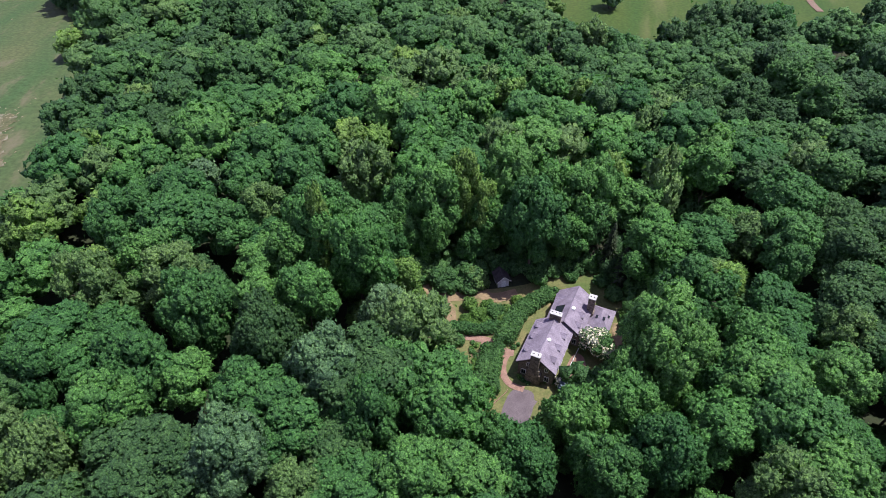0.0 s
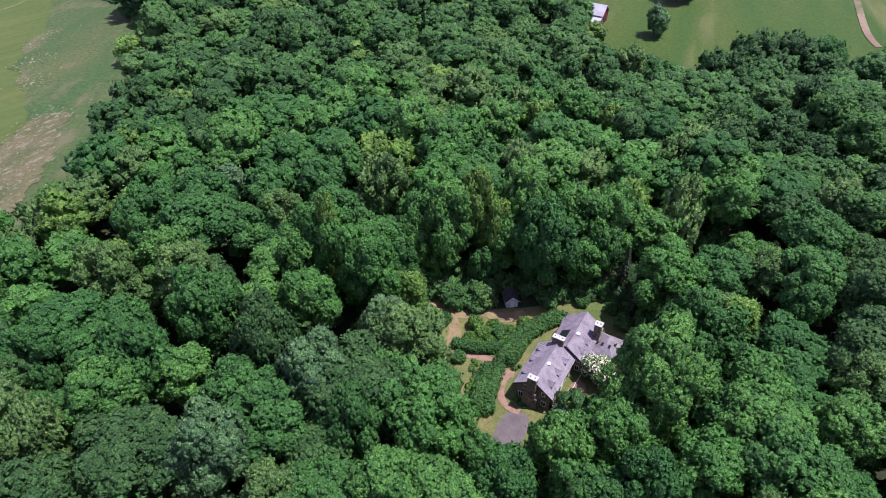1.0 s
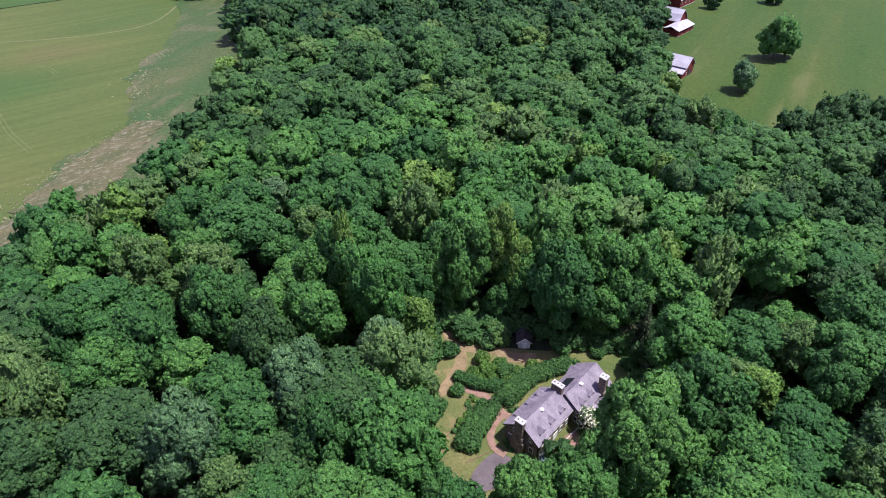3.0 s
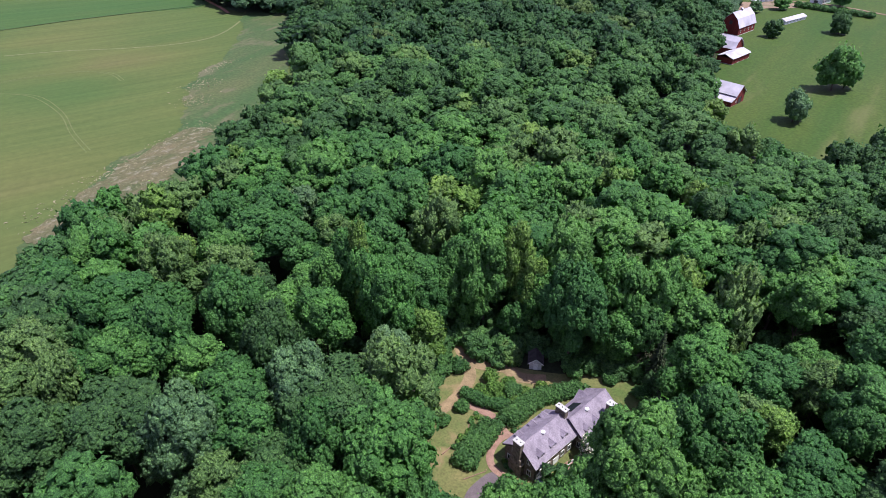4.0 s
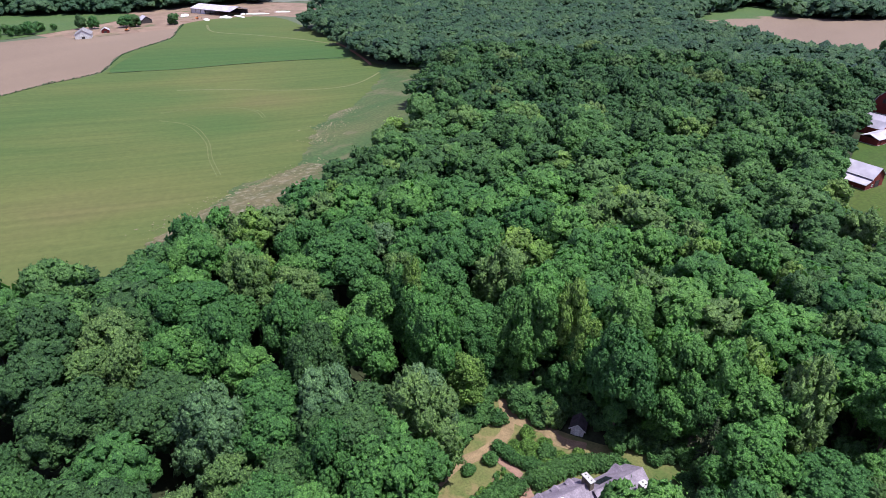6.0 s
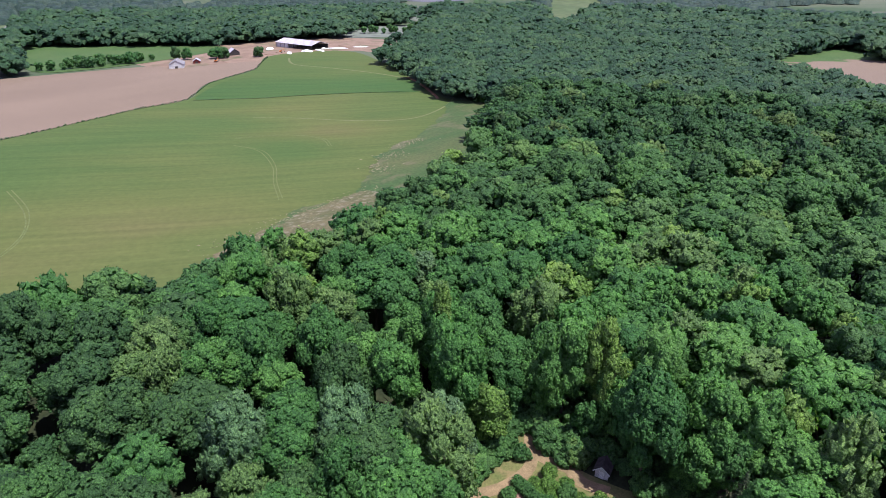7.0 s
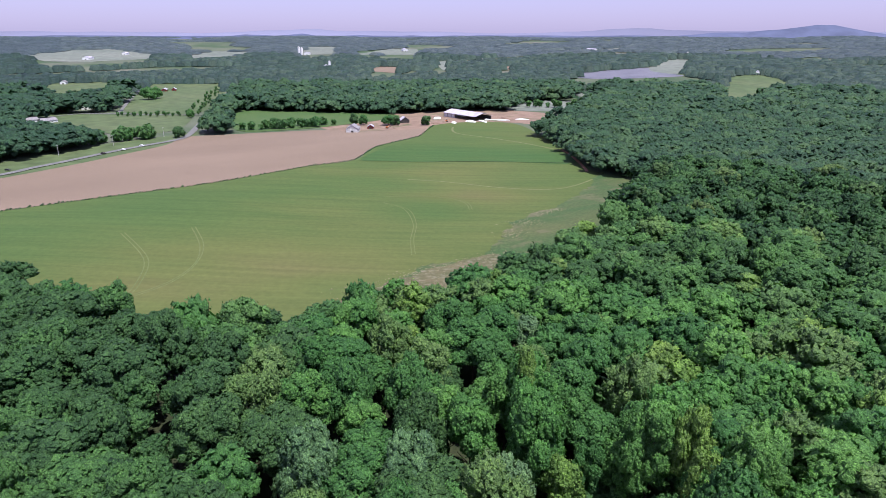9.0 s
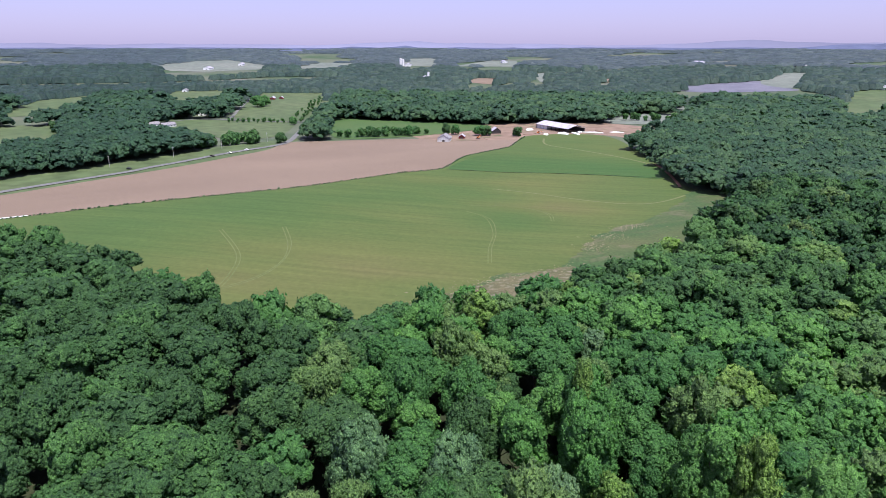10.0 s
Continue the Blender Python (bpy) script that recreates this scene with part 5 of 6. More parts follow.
def car(x, y, rot, paint, label, group="cars"):
    root = thing("car", pose(x, y, zg(x, y) + 0.6, 0, 0, rot), label, "car", group)
    part("body", prism([(-2.2, 0.3), (2.2, 0.3), (2.25, 0.75), (1.3, 0.95), (0.7, 1.45), (-1.2, 1.45), (-1.9, 0.95), (-2.25, 0.85)], -0.88, 0.88), paint, root)
    part("windows", prism([(0.72, 0.98), (0.55, 1.38), (-1.1, 1.38), (-1.55, 0.98)], -0.9, 0.9), M["glass"], root)
    for sx in (-1.35, 1.4):
        for sy in (-0.8, 0.8):
            bm = bmesh.new()
            tube(bm, (sx, sy - 0.11, 0.32), (sx, sy + 0.11, 0.32), 0.33, 0.33, 10)
            part("wheel", bm, M["wood_trim"], root)


M["car_dark"] = surface("dark_car_paint", (0.02, 0.02, 0.025), (0.035, 0.035, 0.04), 1, 5, rough=0.3, bump=0)
car(-543, -25, 52, M["car_dark"], "dark car on the country road")
car(-590, 48, 52, M["wood_trim"], "dark car on the country road")
car(-602, 66, 52, M["white"], "white car on the country road")
car(-616, 84, 55, M["white"], "white car on the country road")
car(60.5, 552, 30, M["white"], "white car parked in the barnyard")
car(57.5, 556, 30, M["white"], "white car parked in the barnyard")

# ---- the farm beyond the fields ----
big = thing("open_barn", pose(-642, 489, zg(-640, 490), 0, 0, 97), "long open-sided cattle barn with a white roof", "barn")
for s in (-1, 1):
    part("roof", slope(0, 9.5, s * 15, 5.4, -34, 34, 0.25), M["tin"], big)
for k in range(9):
    for s in (-1, 1):
        part("post", box(s * 14 - 0.2, s * 14 + 0.2, -33 + 8.2 * k, -32.6 + 8.2 * k, -0.5, 5.6), M["wood_trim"], big)
part("back_wall", box(13.6, 13.9, -33, 33, -0.5, 5.2), M["wood_trim"], big)
part("gable_wall", prism([(-14, -0.5), (14, -0.5), (14, 5.4), (0, 9.3), (-14, 5.4)], 10, 33), M["grey_siding"], big)
shed(-603, 307, 14, 20, 4.2, 4.0, 60, "grey_siding", "grey_roof", "tan barn with a grey-brown roof", "barn", 3, "farm_building")
shed(-616, 335, 7, 9, 2.8, 2.2, 60, "red", "tin", "small red shed with a white roof")
shed(-645, 395, 11, 13, 3.6, 3.8, 75, "wood_trim", "tin", "open pavilion with a steep white roof", "pavilion")


def heap(x, y, w, d, h, material, label, seed):
    """A lumpy pile on the ground."""
    rg = random.Random(seed)
    bm = bmesh.new()
    bmesh.ops.create_icosphere(bm, subdivisions=3, radius=1)
    for v in bm.verts:
        k = 1 + 0.25 * noise.noise(v.co * 1.7 + Vector((seed, 0, 0)))
        v.co = Vector((v.co.x * w * k, v.co.y * d * k, max(-0.3, v.co.z * h * k)))
    ob = part("heap", bm, material, None)
    ob.matrix_world = pose(x, y, zg(x, y) + 0.1, 0, 0, rg.uniform(0, 180))
    tagged(ob, label, "heap", "heaps in the farmyard")


for i, (x, y, w, d, h) in enumerate([(-609, 448, 9, 3, 1.2), (-604, 470, 8, 4, 2.4), (-600, 486, 12, 3, 1.5), (-601, 512, 16, 3, 1.2), (-590, 542, 9, 3, 1.2), (-655, 450, 6, 4, 2.5), (-612, 500, 7, 3, 1.6)]):
    heap(x, y, w, d, h, M["white"], "low heap under white plastic sheeting", i)
for i, (x, y, w, d, h) in enumerate([(-620, 440, 5, 3, 1.5), (-615, 425, 7, 4, 1.2), (-612, 530, 8, 4, 1.6), (-600, 360, 10, 2, 0.8)]):
    heap(x, y, w, d, h, M["red_dirt"], "low heap of reddish earth", 20 + i)

# the long white pipe at the edge of the fields
bm = bmesh.new()
tube(bm, (0, 0, 0.4), (17, 0, 0.4), 0.45, 0.45, 12)
pipe = part("irrigation_pipe", bm, M["white"], None)
pipe.matrix_world = pose(-385, -92, zg(-385, -92) + 0.3, 0, 0, 97)
tagged(pipe, "long white irrigation pipe lying at the field edge", "pipe")

# ---- houses beyond the road ----
for x, y, w, d, h, rise, rot, wall, roof, label in (
        (-890, -18, 11, 20, 3.4, 2.6, 25, "white", "grey_roof", "long white bungalow with a grey roof"),
        (-874, 3, 11, 19, 3.4, 2.6, 25, "white", "grey_roof", "long white bungalow with a blue-grey roof"),
        (-1036, 5, 9, 14, 5.0, 3.0, 40, "white", "grey_roof", "white two-storey house among trees"),
        (-1012, 53, 11, 15, 6.5, 3.4, 70, "white", "grey_roof", "large white farmhouse among trees"),
        (-1250, 152, 9, 16, 3.6, 2.8, 60, "white", "grey_roof", "white house at the end of the lane"),
        (-1545, 32, 12, 24, 4.5, 3.4, 80, "white", "grey_roof", "large pale house on the far slope"),
        (-1640, -190, 14, 22, 6.0, 5.0, 80, "grey_siding", "grey_roof", "large grey-roofed house on a green rise")):
    shed(x, y, w, d, h, rise, rot, wall, roof, label, "house", 4, "house")
for i, (x, y, w, d) in enumerate(((-1274, 180, 10, 14), (-1280, 198, 9, 22), (-1284, 216, 8, 12))):
    shed(x, y, w, d, 3.5, 2.4, 75, "red" if i != 0 else "white", "tin", "small red shed beside the meadow" if i else "small white shed beside the meadow")
# far farm buildings, silos and a water tower
for x, y, w, d in ((-2480, 905, 26, 50), (-2440, 1330, 22, 60), (-1700, 690, 16, 30), (-2420, 120, 22, 50), (-2700, 260, 16, 40), (-900, 1500, 14, 20), (-2000, 2000, 25, 90)):
    shed(x, y, w, d, 7, 4, 70, "white", "tin", "long pale farm building far off", "farm building", 3, "farm_building")


def silo(x, y, r, h):
    root = thing("silo", pose(x, y, zg(x, y)), "pale round grain silo far off", "silo", "silos")
    bm = bmesh.new()
    tube(bm, (0, 0, -1), (0, 0, h), r, r, 14)
    part("drum", bm, M["white"], root)
    bm = bmesh.new()
    tube(bm, (0, 0, h), (0, 0, h + r * 0.7), r * 1.05, r * 0.15, 14)
    part("dome", bm, M["cap"], root)


for x, y, r, h in ((-2492, 876, 5, 30), (-2500, 890, 5, 26), (-1712, 705, 3.5, 18), (-1500, 1990, 4, 18)):
    silo(x, y, r, h)


def excavator(x, y, rot):
    root = thing("excavator", pose(x, y, zg(x, y) + 0.2, 0, 0, rot), "small orange excavator working in the farmyard", "excavator")
    for s in (-1, 1):
        part("track", prism([(-1.8, 0.1), (1.8, 0.1), (2.1, 0.5), (1.8, 0.9), (-1.8, 0.9), (-2.1, 0.5)], s * 1.2 - 0.3, s * 1.2 + 0.3), M["wood_trim"], root)
    part("body", box(-1.9, 1.0, -1.2, 1.2, 1.0, 2.2, 0.15), M["orange"], root, "orange painted body")
    part("cab", box(0.0, 1.2, 0.1, 1.2, 1.9, 3.1, 0.1), M["glass"], root)
    for a, b in (((0.9, -0.4, 1.6), (3.4, -0.4, 3.8)), ((3.4, -0.4, 3.8), (5.4, -0.4, 1.8))):
        bm = bmesh.new()
        tube(bm, a, b, 0.28, 0.2, 6)
        part("arm", bm, M["orange"], root)
    part("bucket", prism([(5.0, 0.9), (5.9, 1.1), (5.7, 1.9), (5.2, 1.9)], -0.9, 0.1), M["wood_trim"], root)


M["orange"] = surface("orange_machine_paint", (0.42, 0.12, 0.03), (0.52, 0.17, 0.05), 1, 5, rough=0.4, bump=0.05)
excavator(-620, 443, 40)
excavator(-606, 352, 120)


def utility_pole(x, y, rot):
    root = thing("utility_pole", pose(x, y, zg(x, y), 0, 0, rot), "weathered wooden utility pole beside the road", "pole", "utility poles")
    bm = bmesh.new()
    tube(bm, (0, 0, -0.5), (0, 0, 11), 0.2, 0.14, 8)
    part("post", bm, M["cap"], root)
    part("crossarm", box(-1.2, 1.2, -0.08, 0.08, 10.1, 10.3, 0.02), M["cap"], root)
    for k in (-1, 0, 1):
        bm = bmesh.new()
        tube(bm, (k, 0, 10.3), (k, 0, 10.55), 0.06, 0.05, 6)
        part("insulator", bm, M["white"], root)


for x, y in ((-560, -42), (-598, 12), (-632, 60), (-668, 112)):
    utility_pole(x, y, 55)

# ---- hedges, bushes and beds of the garden ----
def foliage(name, clumps, leaves, leaf, material, seed, label, category, group="", slim=0.75):
    """One leafy mass from rounded clumps (x, y, z, radius), standing on the ground."""
    g = np.random.default_rng(seed)
    c = np.array([q[:3] for q in clumps], float)
    s = np.array([q[3] for q in clumps], float)
    pick = g.choice(len(c), size=leaves * 3, p=s ** 2 / (s ** 2).sum())
    d = g.normal(size=(leaves * 3, 3))
    d[:, 2] = d[:, 2] + 0.25
    d /= np.linalg.norm(d, axis=1, keepdims=True)
    p = c[pick] + d * s[pick, None] * g.uniform(0.93, 1.12, (leaves * 3, 1))
    keep = p[:, 2] > -0.05
    for k in range(len(c)):
        keep &= ~((np.linalg.norm(p - c[k], axis=1) < s[k] * 0.82) & (pick != k))
    idx = np.nonzero(keep)[0][:leaves]
    v, f, _soft = sprays(g, p[idx], d[idx], leaf, 0.8, slim)
    iv, jf = ico()
    ev = (c[:, None] + iv[None] * (s * 0.94)[:, None, None]).reshape(-1, 3)
    ev[:, 2] = np.maximum(ev[:, 2], -0.1)
    flat = len(f)
    f = np.concatenate([f, (jf[None] + (np.arange(len(c)) * len(iv))[:, None, None]).reshape(-1, 3) + len(v)])
    ob = new(name, mesh_np(name, np.concatenate([v, ev]), f, [material], smooth=np.arange(len(f)) >= flat))
    return tagged(ob, label, category, group)


def along(way, step):
    out, p = [], [Vector(q) for q in way]
    for a, b in zip(p, p[1:]):
        n = max(1, int((b - a).length / step))
        out += [a + (b - a) * k / n for k in range(n)]
    return out + [p[-1]]


def hedge(way, width, height, seed, material="hedge", label="clipped dark green garden hedge", leaves=1500):
    rg = random.Random(seed)
    o = Vector(way[0])
    clumps = []
    for q in along(way, width * 0.3):
        d = q - o
        for s in (-0.28, 0.28):
            r = width * rg.uniform(0.3, 0.4)
            clumps.append((d.x + s * width * rg.uniform(0.6, 1.1), d.y + rg.uniform(-0.3, 0.3), height - r * rg.uniform(0.9, 1.15), r))
            clumps.append((d.x + s * width * 1.1, d.y + rg.uniform(-0.3, 0.3), height * 0.4, r * 1.05))
    ob = foliage("hedge", clumps, leaves, 0.24, M[material], seed, label, "hedge", "garden hedges")
    ob.location = (o.x, o.y, zg(o.x, o.y) + 0.1)


def bush(x, y, r, h, seed, material="hedge", label="rounded green garden bush", leaves=420, group="garden bushes", leaf=0.24):
    rg = random.Random(seed)
    clumps = [(0, 0, h * 0.5, r * 0.72)]
    for k in range(9):
        a = k * 2.4
        q = r * rg.uniform(0.35, 0.6)
        clumps.append((q * math.cos(a), q * math.sin(a), h * rg.uniform(0.35, 0.72), r * rg.uniform(0.36, 0.5)))
    ob = foliage("bush", clumps, leaves, leaf, M[material], seed, label, "bush", group)
    ob.location = (x, y, zg(x, y) + 0.1)
    return ob


hedge([(8.6, 84.2), (9.0, 88.0), (9.8, 92.0), (10.6, 95.6)], 4.4, 2.7, 11, leaves=2600)
hedge([(2.4, 102.6), (5.4, 101.6), (8.4, 101.6), (11.2, 103.0)], 3.2, 2.4, 12, leaves=1800)
hedge([(13.6, 98.9), (14.8, 101.6), (16.0, 104.4), (17.8, 107.4), (20.4, 110.2), (23.4, 112.6), (26.2, 114.6)], 4.2, 2.9, 13, label="thick rounded green garden hedge", leaves=3400)
for i, (x, y, r, h) in enumerate(((2.4, 98.4, 1.9, 2.0), (0.2, 93.0, 1.7, 1.8), (11.7, 107.4, 2.4, 2.8), (-2.8, 110.0, 2.6, 2.8), (-8.5, 111.0, 3.0, 3.6), (-5.5, 107.5, 2.0, 2.2), (32, 120, 2.2, 2.2), (42, 113, 2.6, 3.0), (40, 118, 2.4, 2.6))):
    bush(x, y, r, h, 50 + i)
for i, (x, y, r, h) in enumerate(((5.4, 109.4, 2.2, 3.6), (7.6, 106.6, 2.3, 2.2), (10.0, 109.6, 2.0, 2.0), (4.4, 105.4, 1.6, 1.5), (9.6, 104.8, 1.5, 1.3), (13.0, 105.0, 1.6, 1.6), (14.6, 108.4, 1.8, 1.6), (17.6, 111.6, 1.8, 1.6), (6.6, 103.9, 1.4, 1.2), (27.4, 112.4, 1.4, 1.4), (44, 106, 2.2, 2.4))):
    bush(x, y, r, h, 70 + i, "shrub", "light yellow-green garden shrub")
# planting beds beside the brick paths
rg = random.Random(3)
for i, (x, y) in enumerate([(6.4 + rg.uniform(-0.7, 0.7), 91 + k * 0.9) for k in range(9)] + [(5.3 + rg.uniform(-0.6, 0.6), 87.4 + k * 0.8) for k in range(5)] + [(16.2, 88.2), (17.0, 87.2), (18.0, 86.4), (16.8, 97.6), (15.6, 96.8), (22, 87), (23.4, 86.6)]):
    bush(x, y, rg.uniform(0.45, 0.8), rg.uniform(0.5, 1.0), 90 + i, rg.choice(["shrub", "hedge"]), "low leafy plant in a garden bed", 90, "bed plants", 0.2)
bush(26.2, 83.2, 2.6, 4.2, 130, "blue_leaf", "blue-grey evergreen shrub beside the house", 700)
bush(28.4, 84.6, 2.0, 3.2, 131, "blue_leaf", "blue-grey evergreen shrub beside the house", 500)


def blossom_tree(x, y, r, h, seed, group="blossoming trees"):
    root = thing("blossom_tree", pose(x, y, zg(x, y)), "small tree covered with white blossom", "tree", group)
    t = trunk_mesh(seed, h * 0.55, 0.16, r)
    new("trunk", t).parent = root
    rg2 = random.Random(seed)
    clumps = [(rg2.uniform(-0.55, 0.55) * r, rg2.uniform(-0.55, 0.55) * r, h * rg2.uniform(0.45, 0.9), r * rg2.uniform(0.32, 0.5)) for _ in range(14)]
    a = foliage("crown", clumps, 700, 0.26, M["hedge"], seed, "", "")
    b = foliage("blossom", [(x2, y2, z2 + 0.15, r2) for x2, y2, z2, r2 in clumps[:9]], 620, 0.26, M["blossom"], seed + 1, "", "")
    a.parent = b.parent = root


blossom_tree(34.0, 94.6, 4.3, 6.4, 140)
blossom_tree(25.6, 85.6, 1.9, 3.0, 142)

# brick paths, each edged; the beaten earth; the patio
strip("brick_path", [(3.2, 100.2), (6.0, 99.9), (8.6, 99.4), (10.6, 98.6), (12.4, 97.0), (14.0, 95.6), (15.6, 95.2)], 2.0, 0.24, "brick_path", "red brick garden path", "path")
strip("brick_path", [(14.6, 95.6), (13.2, 93.2), (12.7, 90.2), (13.2, 87.6), (14.6, 85.8), (17.0, 84.8)], 1.6, 0.27, "brick_path", "curved red brick path to the drive", "path")
strip("brick_path", [(9.0, 99.2), (8.6, 97.0), (7.9, 94.6), (7.4, 92.4)], 1.5, 0.30, "brick_path", "red brick path through the beds", "path")
strip("earth_path", [(-8.0, 121.0), (-5.6, 117.0), (-2.2, 113.0), (0.4, 109.0), (0.6, 104.0), (-0.6, 99.0), (-3.2, 93.0), (-3.6, 86.0)], 3.0, 0.22, "dirt", "pale worn earth path across the lawn", "path")
strip("earth_path", [(-1.5, 113.2), (3.0, 113.6), (7.6, 114.6), (12.0, 113.2), (18.0, 115.0)], 3.2, 0.25, "dirt", "pale worn earth path behind the hedges", "path")
sheet("patio", [(25.6, 87.0), (29.2, 94.6), (31.6, 93.8), (31.2, 89.0), (28.4, 85.6)], 0.24, 4, "brick_path", "red brick patio beside the house", "patio")
sheet("patio", [(40.2, 104.0), (42.6, 103.2), (43.4, 97.6), (41.6, 95.6), (39.6, 98.0)], 0.24, 4, "dirt", "pale earth terrace beside the wing", "terrace")


def kerb(way, label):
    """A line of edging bricks, each laid by itself."""
    root = thing("brick_edging", pose(0, 0, 0), label, "edging")
    me = None
    pts = along(way, 0.42)
    for a, b in zip(pts, pts[1:]):
        d = b - a
        if me is None:
            ob = part("brick", box(-0.19, 0.19, -0.08, 0.08, 0, 0.2, 0.02), M["brick_path"], root)
            me = ob.data
        else:
            ob = new("brick", me)
            ob.parent = root
        ob.matrix_world = pose(a.x, a.y, zg(a.x, a.y) + 0.12, 0, 0, math.degrees(math.atan2(d.y, d.x)))


kerb([(3.4, 84.8), (4.4, 87.6), (5.4, 90.4), (6.0, 92.6), (5.6, 95.2)], "low red brick edging round the lawn")
kerb([(10.0, 80.8), (13.2, 84.2), (13.6, 85.2)], "low pale edging along the parking court")


def garden_shed():
    root = thing("garden_shed", pose(14.0, 119.0, zg(14, 119) + 0.1, 0, 0, 15), "small grey garden shed with white trim in the shade", "shed")
    part("wall", prism([(-1.5, 0), (1.5, 0), (1.5, 2.2), (0, 3.5), (-1.5, 2.2)], -1.8, 1.8), M["grey_siding"], root)
    for s in (-1, 1):
        # roof coloured near black to stand in for the tree shade on it
        part("roof", slope(0, 3.6, s * 1.9, 1.95, -2.2, 2.2, 0.12), M["wood_trim"], root)
        part("bargeboard", slope(0, 3.5, s * 1.9, 1.85, -2.26, -2.18, 0.18), M["white"], root)
    door(root, 0, -1.82, 0, 0.9, 1.9, 0, "white")
    window(root, 1.52, 0, 0.9, 0.8, 0.8, 90)


garden_shed()


def conifer(x, y, h, r, seed, label="tall narrow conifer with grey-brown green needles"):
    """Whorls of drooping boughs round a straight stem."""
    g = random.Random(seed)
    root = thing("conifer", pose(x, y, zg(x, y)), label, "tree", "conifers")
    bm = bmesh.new()
    tube(bm, (0, 0, -0.3), (0, 0, h * 0.96), 0.3, 0.04, 7)
    part("trunk", bm, M["bark"], root)
    v, f = [], []
    levels = int(h / 0.55)
    for i in range(levels):
        z = h * (0.08 + 0.92 * i / levels)
        rr = r * (1 - i / levels) ** 0.85 + 0.15
        for k in range(17):
            a = g.uniform(0, 6.283)
            q = rr * g.uniform(0.7, 1.1)
            ca, sa = math.cos(a), math.sin(a)
            drop = q * g.uniform(0.15, 0.45)
            for inner, outer, w in ((0.1, 0.65, 0.42), (0.5, 1.0, 0.3)):
                n = len(v)
                for t, ww in ((inner, w * 0.6), (outer, 0.05)):
                    for s in (-1, 1):
                        v.append((ca * q * t - sa * s * ww * q * 0.6, sa * q * t + ca * s * ww * q * 0.6, z - drop * t + 0.1))
                f.append((n, n + 1, n + 3, n + 2))
    ob = new("foliage", mesh_np("foliage", np.array(v), np.array(f), [M["needle"]]))
    ob.parent = root
    tagged(ob, kind="stuff")


for i, (x, y, h, r) in enumerate(((45, 118, 16, 3.2), (50, 121, 18, 3.6), (53, 113, 14, 3.2), (42, 123, 17, 3.2), (56, 119, 16, 3.4), (39, 126, 17, 3.2))):
    conifer(x, y, h, r, 200 + i)

# ---- trees standing alone or in rows in the open ----
row_of_trees([
    ("deep", 69, 449, 14, 5.0), ("poplar", 95, 353, 25, 7.5), ("oak", 101, 360, 19, 6.0), ("silver", 76.5, 303, 17, 5.4),
    ("poplar", 76, 533, 15, 5.0), ("silver", 59, 516, 12, 4.2), ("deep", 108, 474, 16, 6.0), ("poplar", 44, 562, 20, 7.5),
    ("deep", 30, 632, 18, 7.0), ("deep", 38, 640, 17, 6.0), ("deep", 92, 590, 20, 8.0), ("oak", 116, 560, 18, 7.0), ("deep", 80, 600, 18, 7.0)],
    "trees in the paddock", "ground")
for i in range(9):
    bush(88 + i * 5.5, 548 - i * 2.2, 3.6, 3.4, 300 + i, "hedge", "dense dark bush in a farm hedge", 160, "farm hedge", 0.5)
for i, (x, y) in enumerate(((34, 512), (41, 534), (47, 541))):
    bush(x, y, 3.0, 3.0, 320 + i, "hedge", "dense dark bush beside the barnyard", 160, "farm bushes", 0.5)

row_of_trees([
    ("deep", -608, 406, 11, 6.0), ("oak", -631, 366, 12, 7.5), ("deep", -628, 374, 11, 6.5), ("oak", -648, 340, 13, 5.0), ("deep", -655, 330, 14, 4.5),
    ("oak", -663, 284, 12, 5.5), ("deep", -668, 240, 10, 4.0), ("deep", -655, 126, 12, 5.5), ("oak", -830, 168, 11, 5.0), ("deep", -560, 562, 12, 5.0),
    ("oak", -1120, 150, 22, 11.0), ("oak", -1135, 165, 20, 9.0), ("deep", -862, -130, 14, 7.0)], "trees by the farm and road", "ground")


def young_trees(rows, group, r=1.6, h=4.5, material="hedge", label="small young tree in an open row"):
    first = None
    for i, (x, y) in enumerate(rows):
        m = pose(x, y, zg(x, y) + 0.2, 0, 0, (i * 61) % 360)
        if first is None:
            first = thing("young_tree", m, label, "tree", group)
            bm = bmesh.new()
            tube(bm, (0, 0, -0.3), (0, 0, h * 0.5), 0.12, 0.08, 6)
            part("trunk", bm, M["bark"], first)
            rg3 = random.Random(7)
            cl = [(rg3.uniform(-0.4, 0.4) * r, rg3.uniform(-0.4, 0.4) * r, h * rg3.uniform(0.4, 0.85), r * rg3.uniform(0.45, 0.7)) for _ in range(6)]
            foliage("crown", cl, 90, r * 0.28, M[material], 9, "", "").parent = first
        else:
            copy_thing(first, m @ Matrix.Diagonal([0.7 + 0.6 * ((i * 37) % 10) / 10] * 3 + [1]))


def between(a, b, n, wobble=2.0):
    g = random.Random(n)
    return [(a[0] + (b[0] - a[0]) * k / (n - 1) + g.uniform(-wobble, wobble), a[1] + (b[1] - a[1]) * k / (n - 1) + g.uniform(-wobble, wobble)) for k in range(n)]


young_trees(between((-905, 85), (-868, 160), 12) + between((-890, 85), (-855, 160), 9) + between((-862, 180), (-1275, 298), 24, 5) + between((-880, 172), (-1240, 280), 16, 6), "young trees along the lane", 2.2, 6)
young_trees(between((-677, 198), (-662, 285), 14, 4) + between((-690, 240), (-672, 310), 10, 5), "field-edge trees by the farm", 4.4, 9, label="bushy young tree at the field edge")
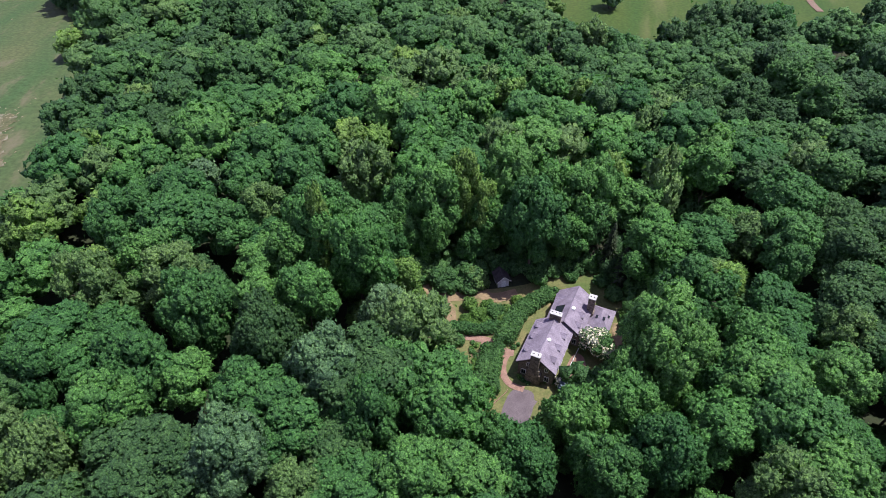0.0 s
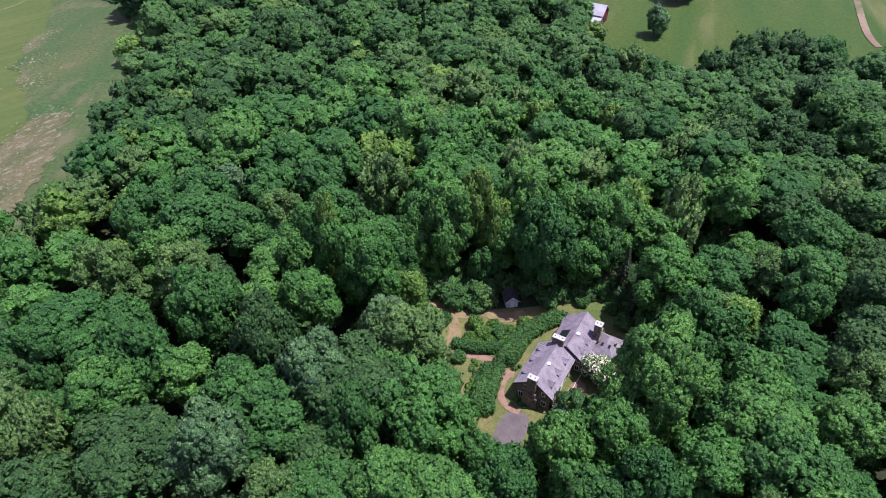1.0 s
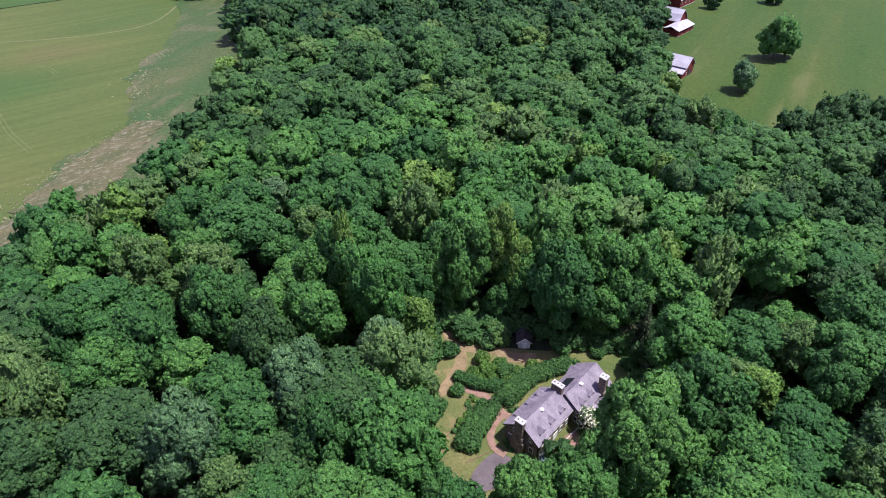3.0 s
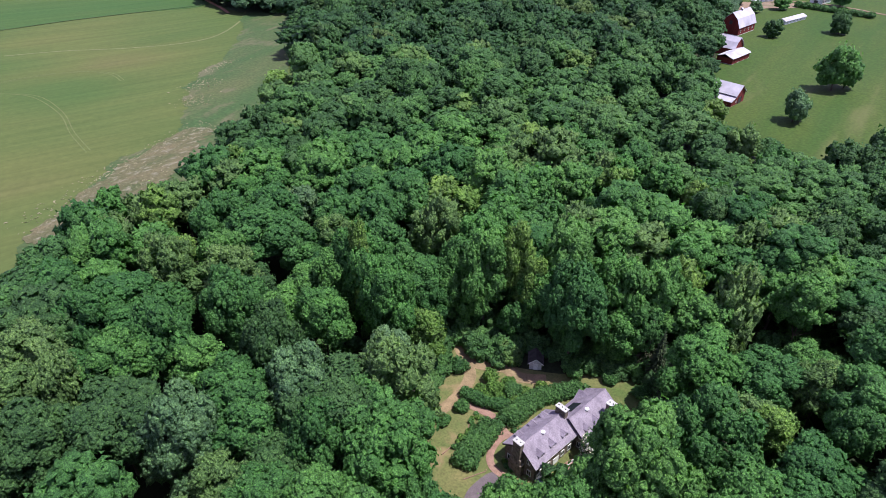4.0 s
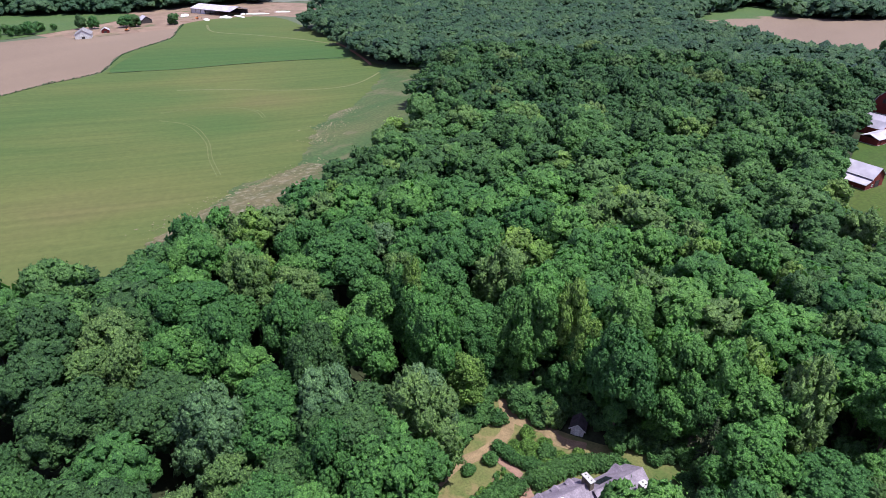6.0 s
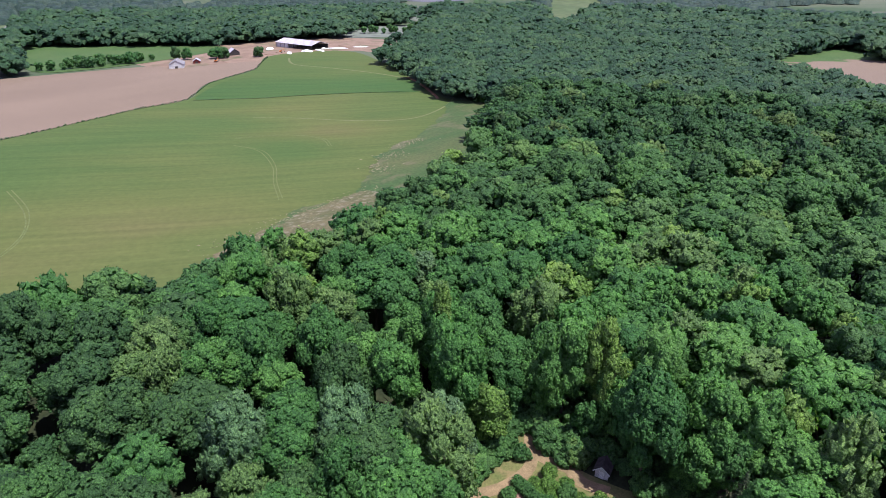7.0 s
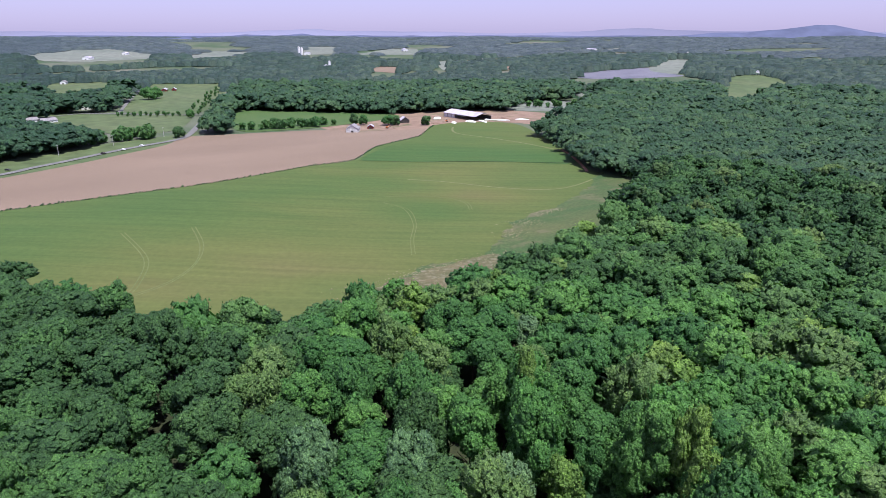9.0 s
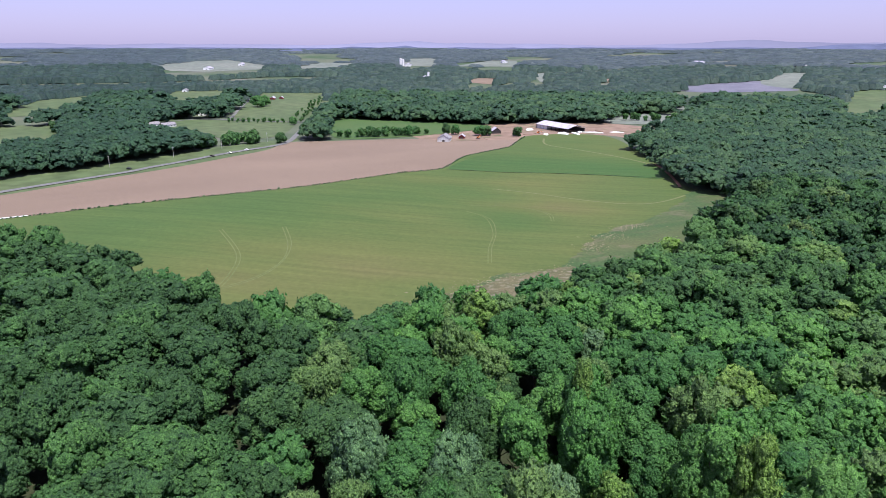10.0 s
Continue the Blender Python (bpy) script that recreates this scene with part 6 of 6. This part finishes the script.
young_trees(between((-636, -45), (-664, 104), 20, 4) + between((-652, -60), (-686, 100), 18, 7), "hedgerow trees by the road", 6.0, 10, label="dark bushy tree in a roadside hedgerow")
young_trees([(-1058, 66), (-1070, 84), (-1052, 40), (-1084, 60), (-1096, 92), (-1040, 78), (-1030, 28), (-1064, 20), (-1100, 30), (-1020, 76), (-985, 25), (-990, -5), (-968, -22), (-1004, -18)], "trees round the houses", 9.0, 15, label="broad leafy tree beside the houses")
young_trees(between((-700, 640), (-650, 700), 9, 4), "trees on the hay field", 5.0, 11, label="dark bushy tree on the hay field")


def undergrowth(name, spots, label, material, seed, r=(1.2, 2.6), tuft=0.8, sides=4):
    """Leafy scrub under and before the trees, joined into one."""
    g = random.Random(seed)
    protos = [joined_crown(700 + k, 3 if sides == 4 else 6, tuft, 2.0, 1.7, 1.2, False, 0.5, 0.7, 0.0, sides) for k in range(4)]
    vs, fs, ts, rs, n = [], [], [], [], 0
    for x, y in spots:
        v, f, soft = protos[g.randrange(4)]
        rs.append(soft)
        k = g.uniform(*r) / 2.0
        vs.append(v * np.array([k, k, k * g.uniform(0.8, 1.5)]) + np.array([x, y, zg(x, y)]))
        fs.append(f + n)
        ts.append(np.full(len(v), g.betavariate(2, 2)))
        n += len(v)
    tagged(new(name, mesh_np(name, np.concatenate(vs), np.concatenate(fs), [M[material]], np.concatenate(ts), np.concatenate(rs))), label, "undergrowth", kind="stuff")


g = random.Random(21)
scrub = []
edge = [Vector(p) for p in rounded(CLEARING, 8)]
for p in edge:
    c = Vector((17, 100))
    d = (p - c).normalized()
    for k in range(5):
        q = p + d * g.uniform(-0.5, 9) + Vector((g.uniform(-2, 2), g.uniform(-2, 2)))
        if wooded(q.x, q.y) and not (3 < q.x < 22 and q.y < 82) and not (8 < q.x < 23 and 110 < q.y < 122):
            scrub.append((q.x, q.y))
undergrowth("undergrowth", scrub, "leafy green undergrowth at the edge of the clearing", "wood_leaf", 22, tuft=0.55, sides=5)
scrub = []
while len(scrub) < 420:
    x, y = g.uniform(-50, 85), g.uniform(56, 165)
    if wooded(x, y) and not (3 < x < 22 and y < 82) and not (6 < x < 32 and 108 < y < 124):
        scrub.append((x, y))
undergrowth("undergrowth", scrub, "leafy saplings on the forest floor under the trees", "wood_leaf", 26, (1.8, 4.2), 1.1)
scrub = []
for p in rounded(CROP, 10):
    if p.x > -270:
        for k in range(4):
            x, y = p.x + g.uniform(0, 9), p.y + g.uniform(-5, 4)
            if wooded(x, y):
                scrub.append((x, y))
undergrowth("undergrowth", scrub, "leafy scrub along the edge of the field", "wood_leaf", 23, (2.0, 4.0))
# the grassy ditch between the two fields: low dark tussocks
scrub = [(q.x + g.uniform(-0.8, 0.8), q.y + g.uniform(-0.8, 0.8)) for q in along([p for p in CROP[1:11]], 2.2)]
undergrowth("hedge_bank", scrub, "low dark weedy bank between the fields", "far_leaf", 24, (0.35, 0.75))
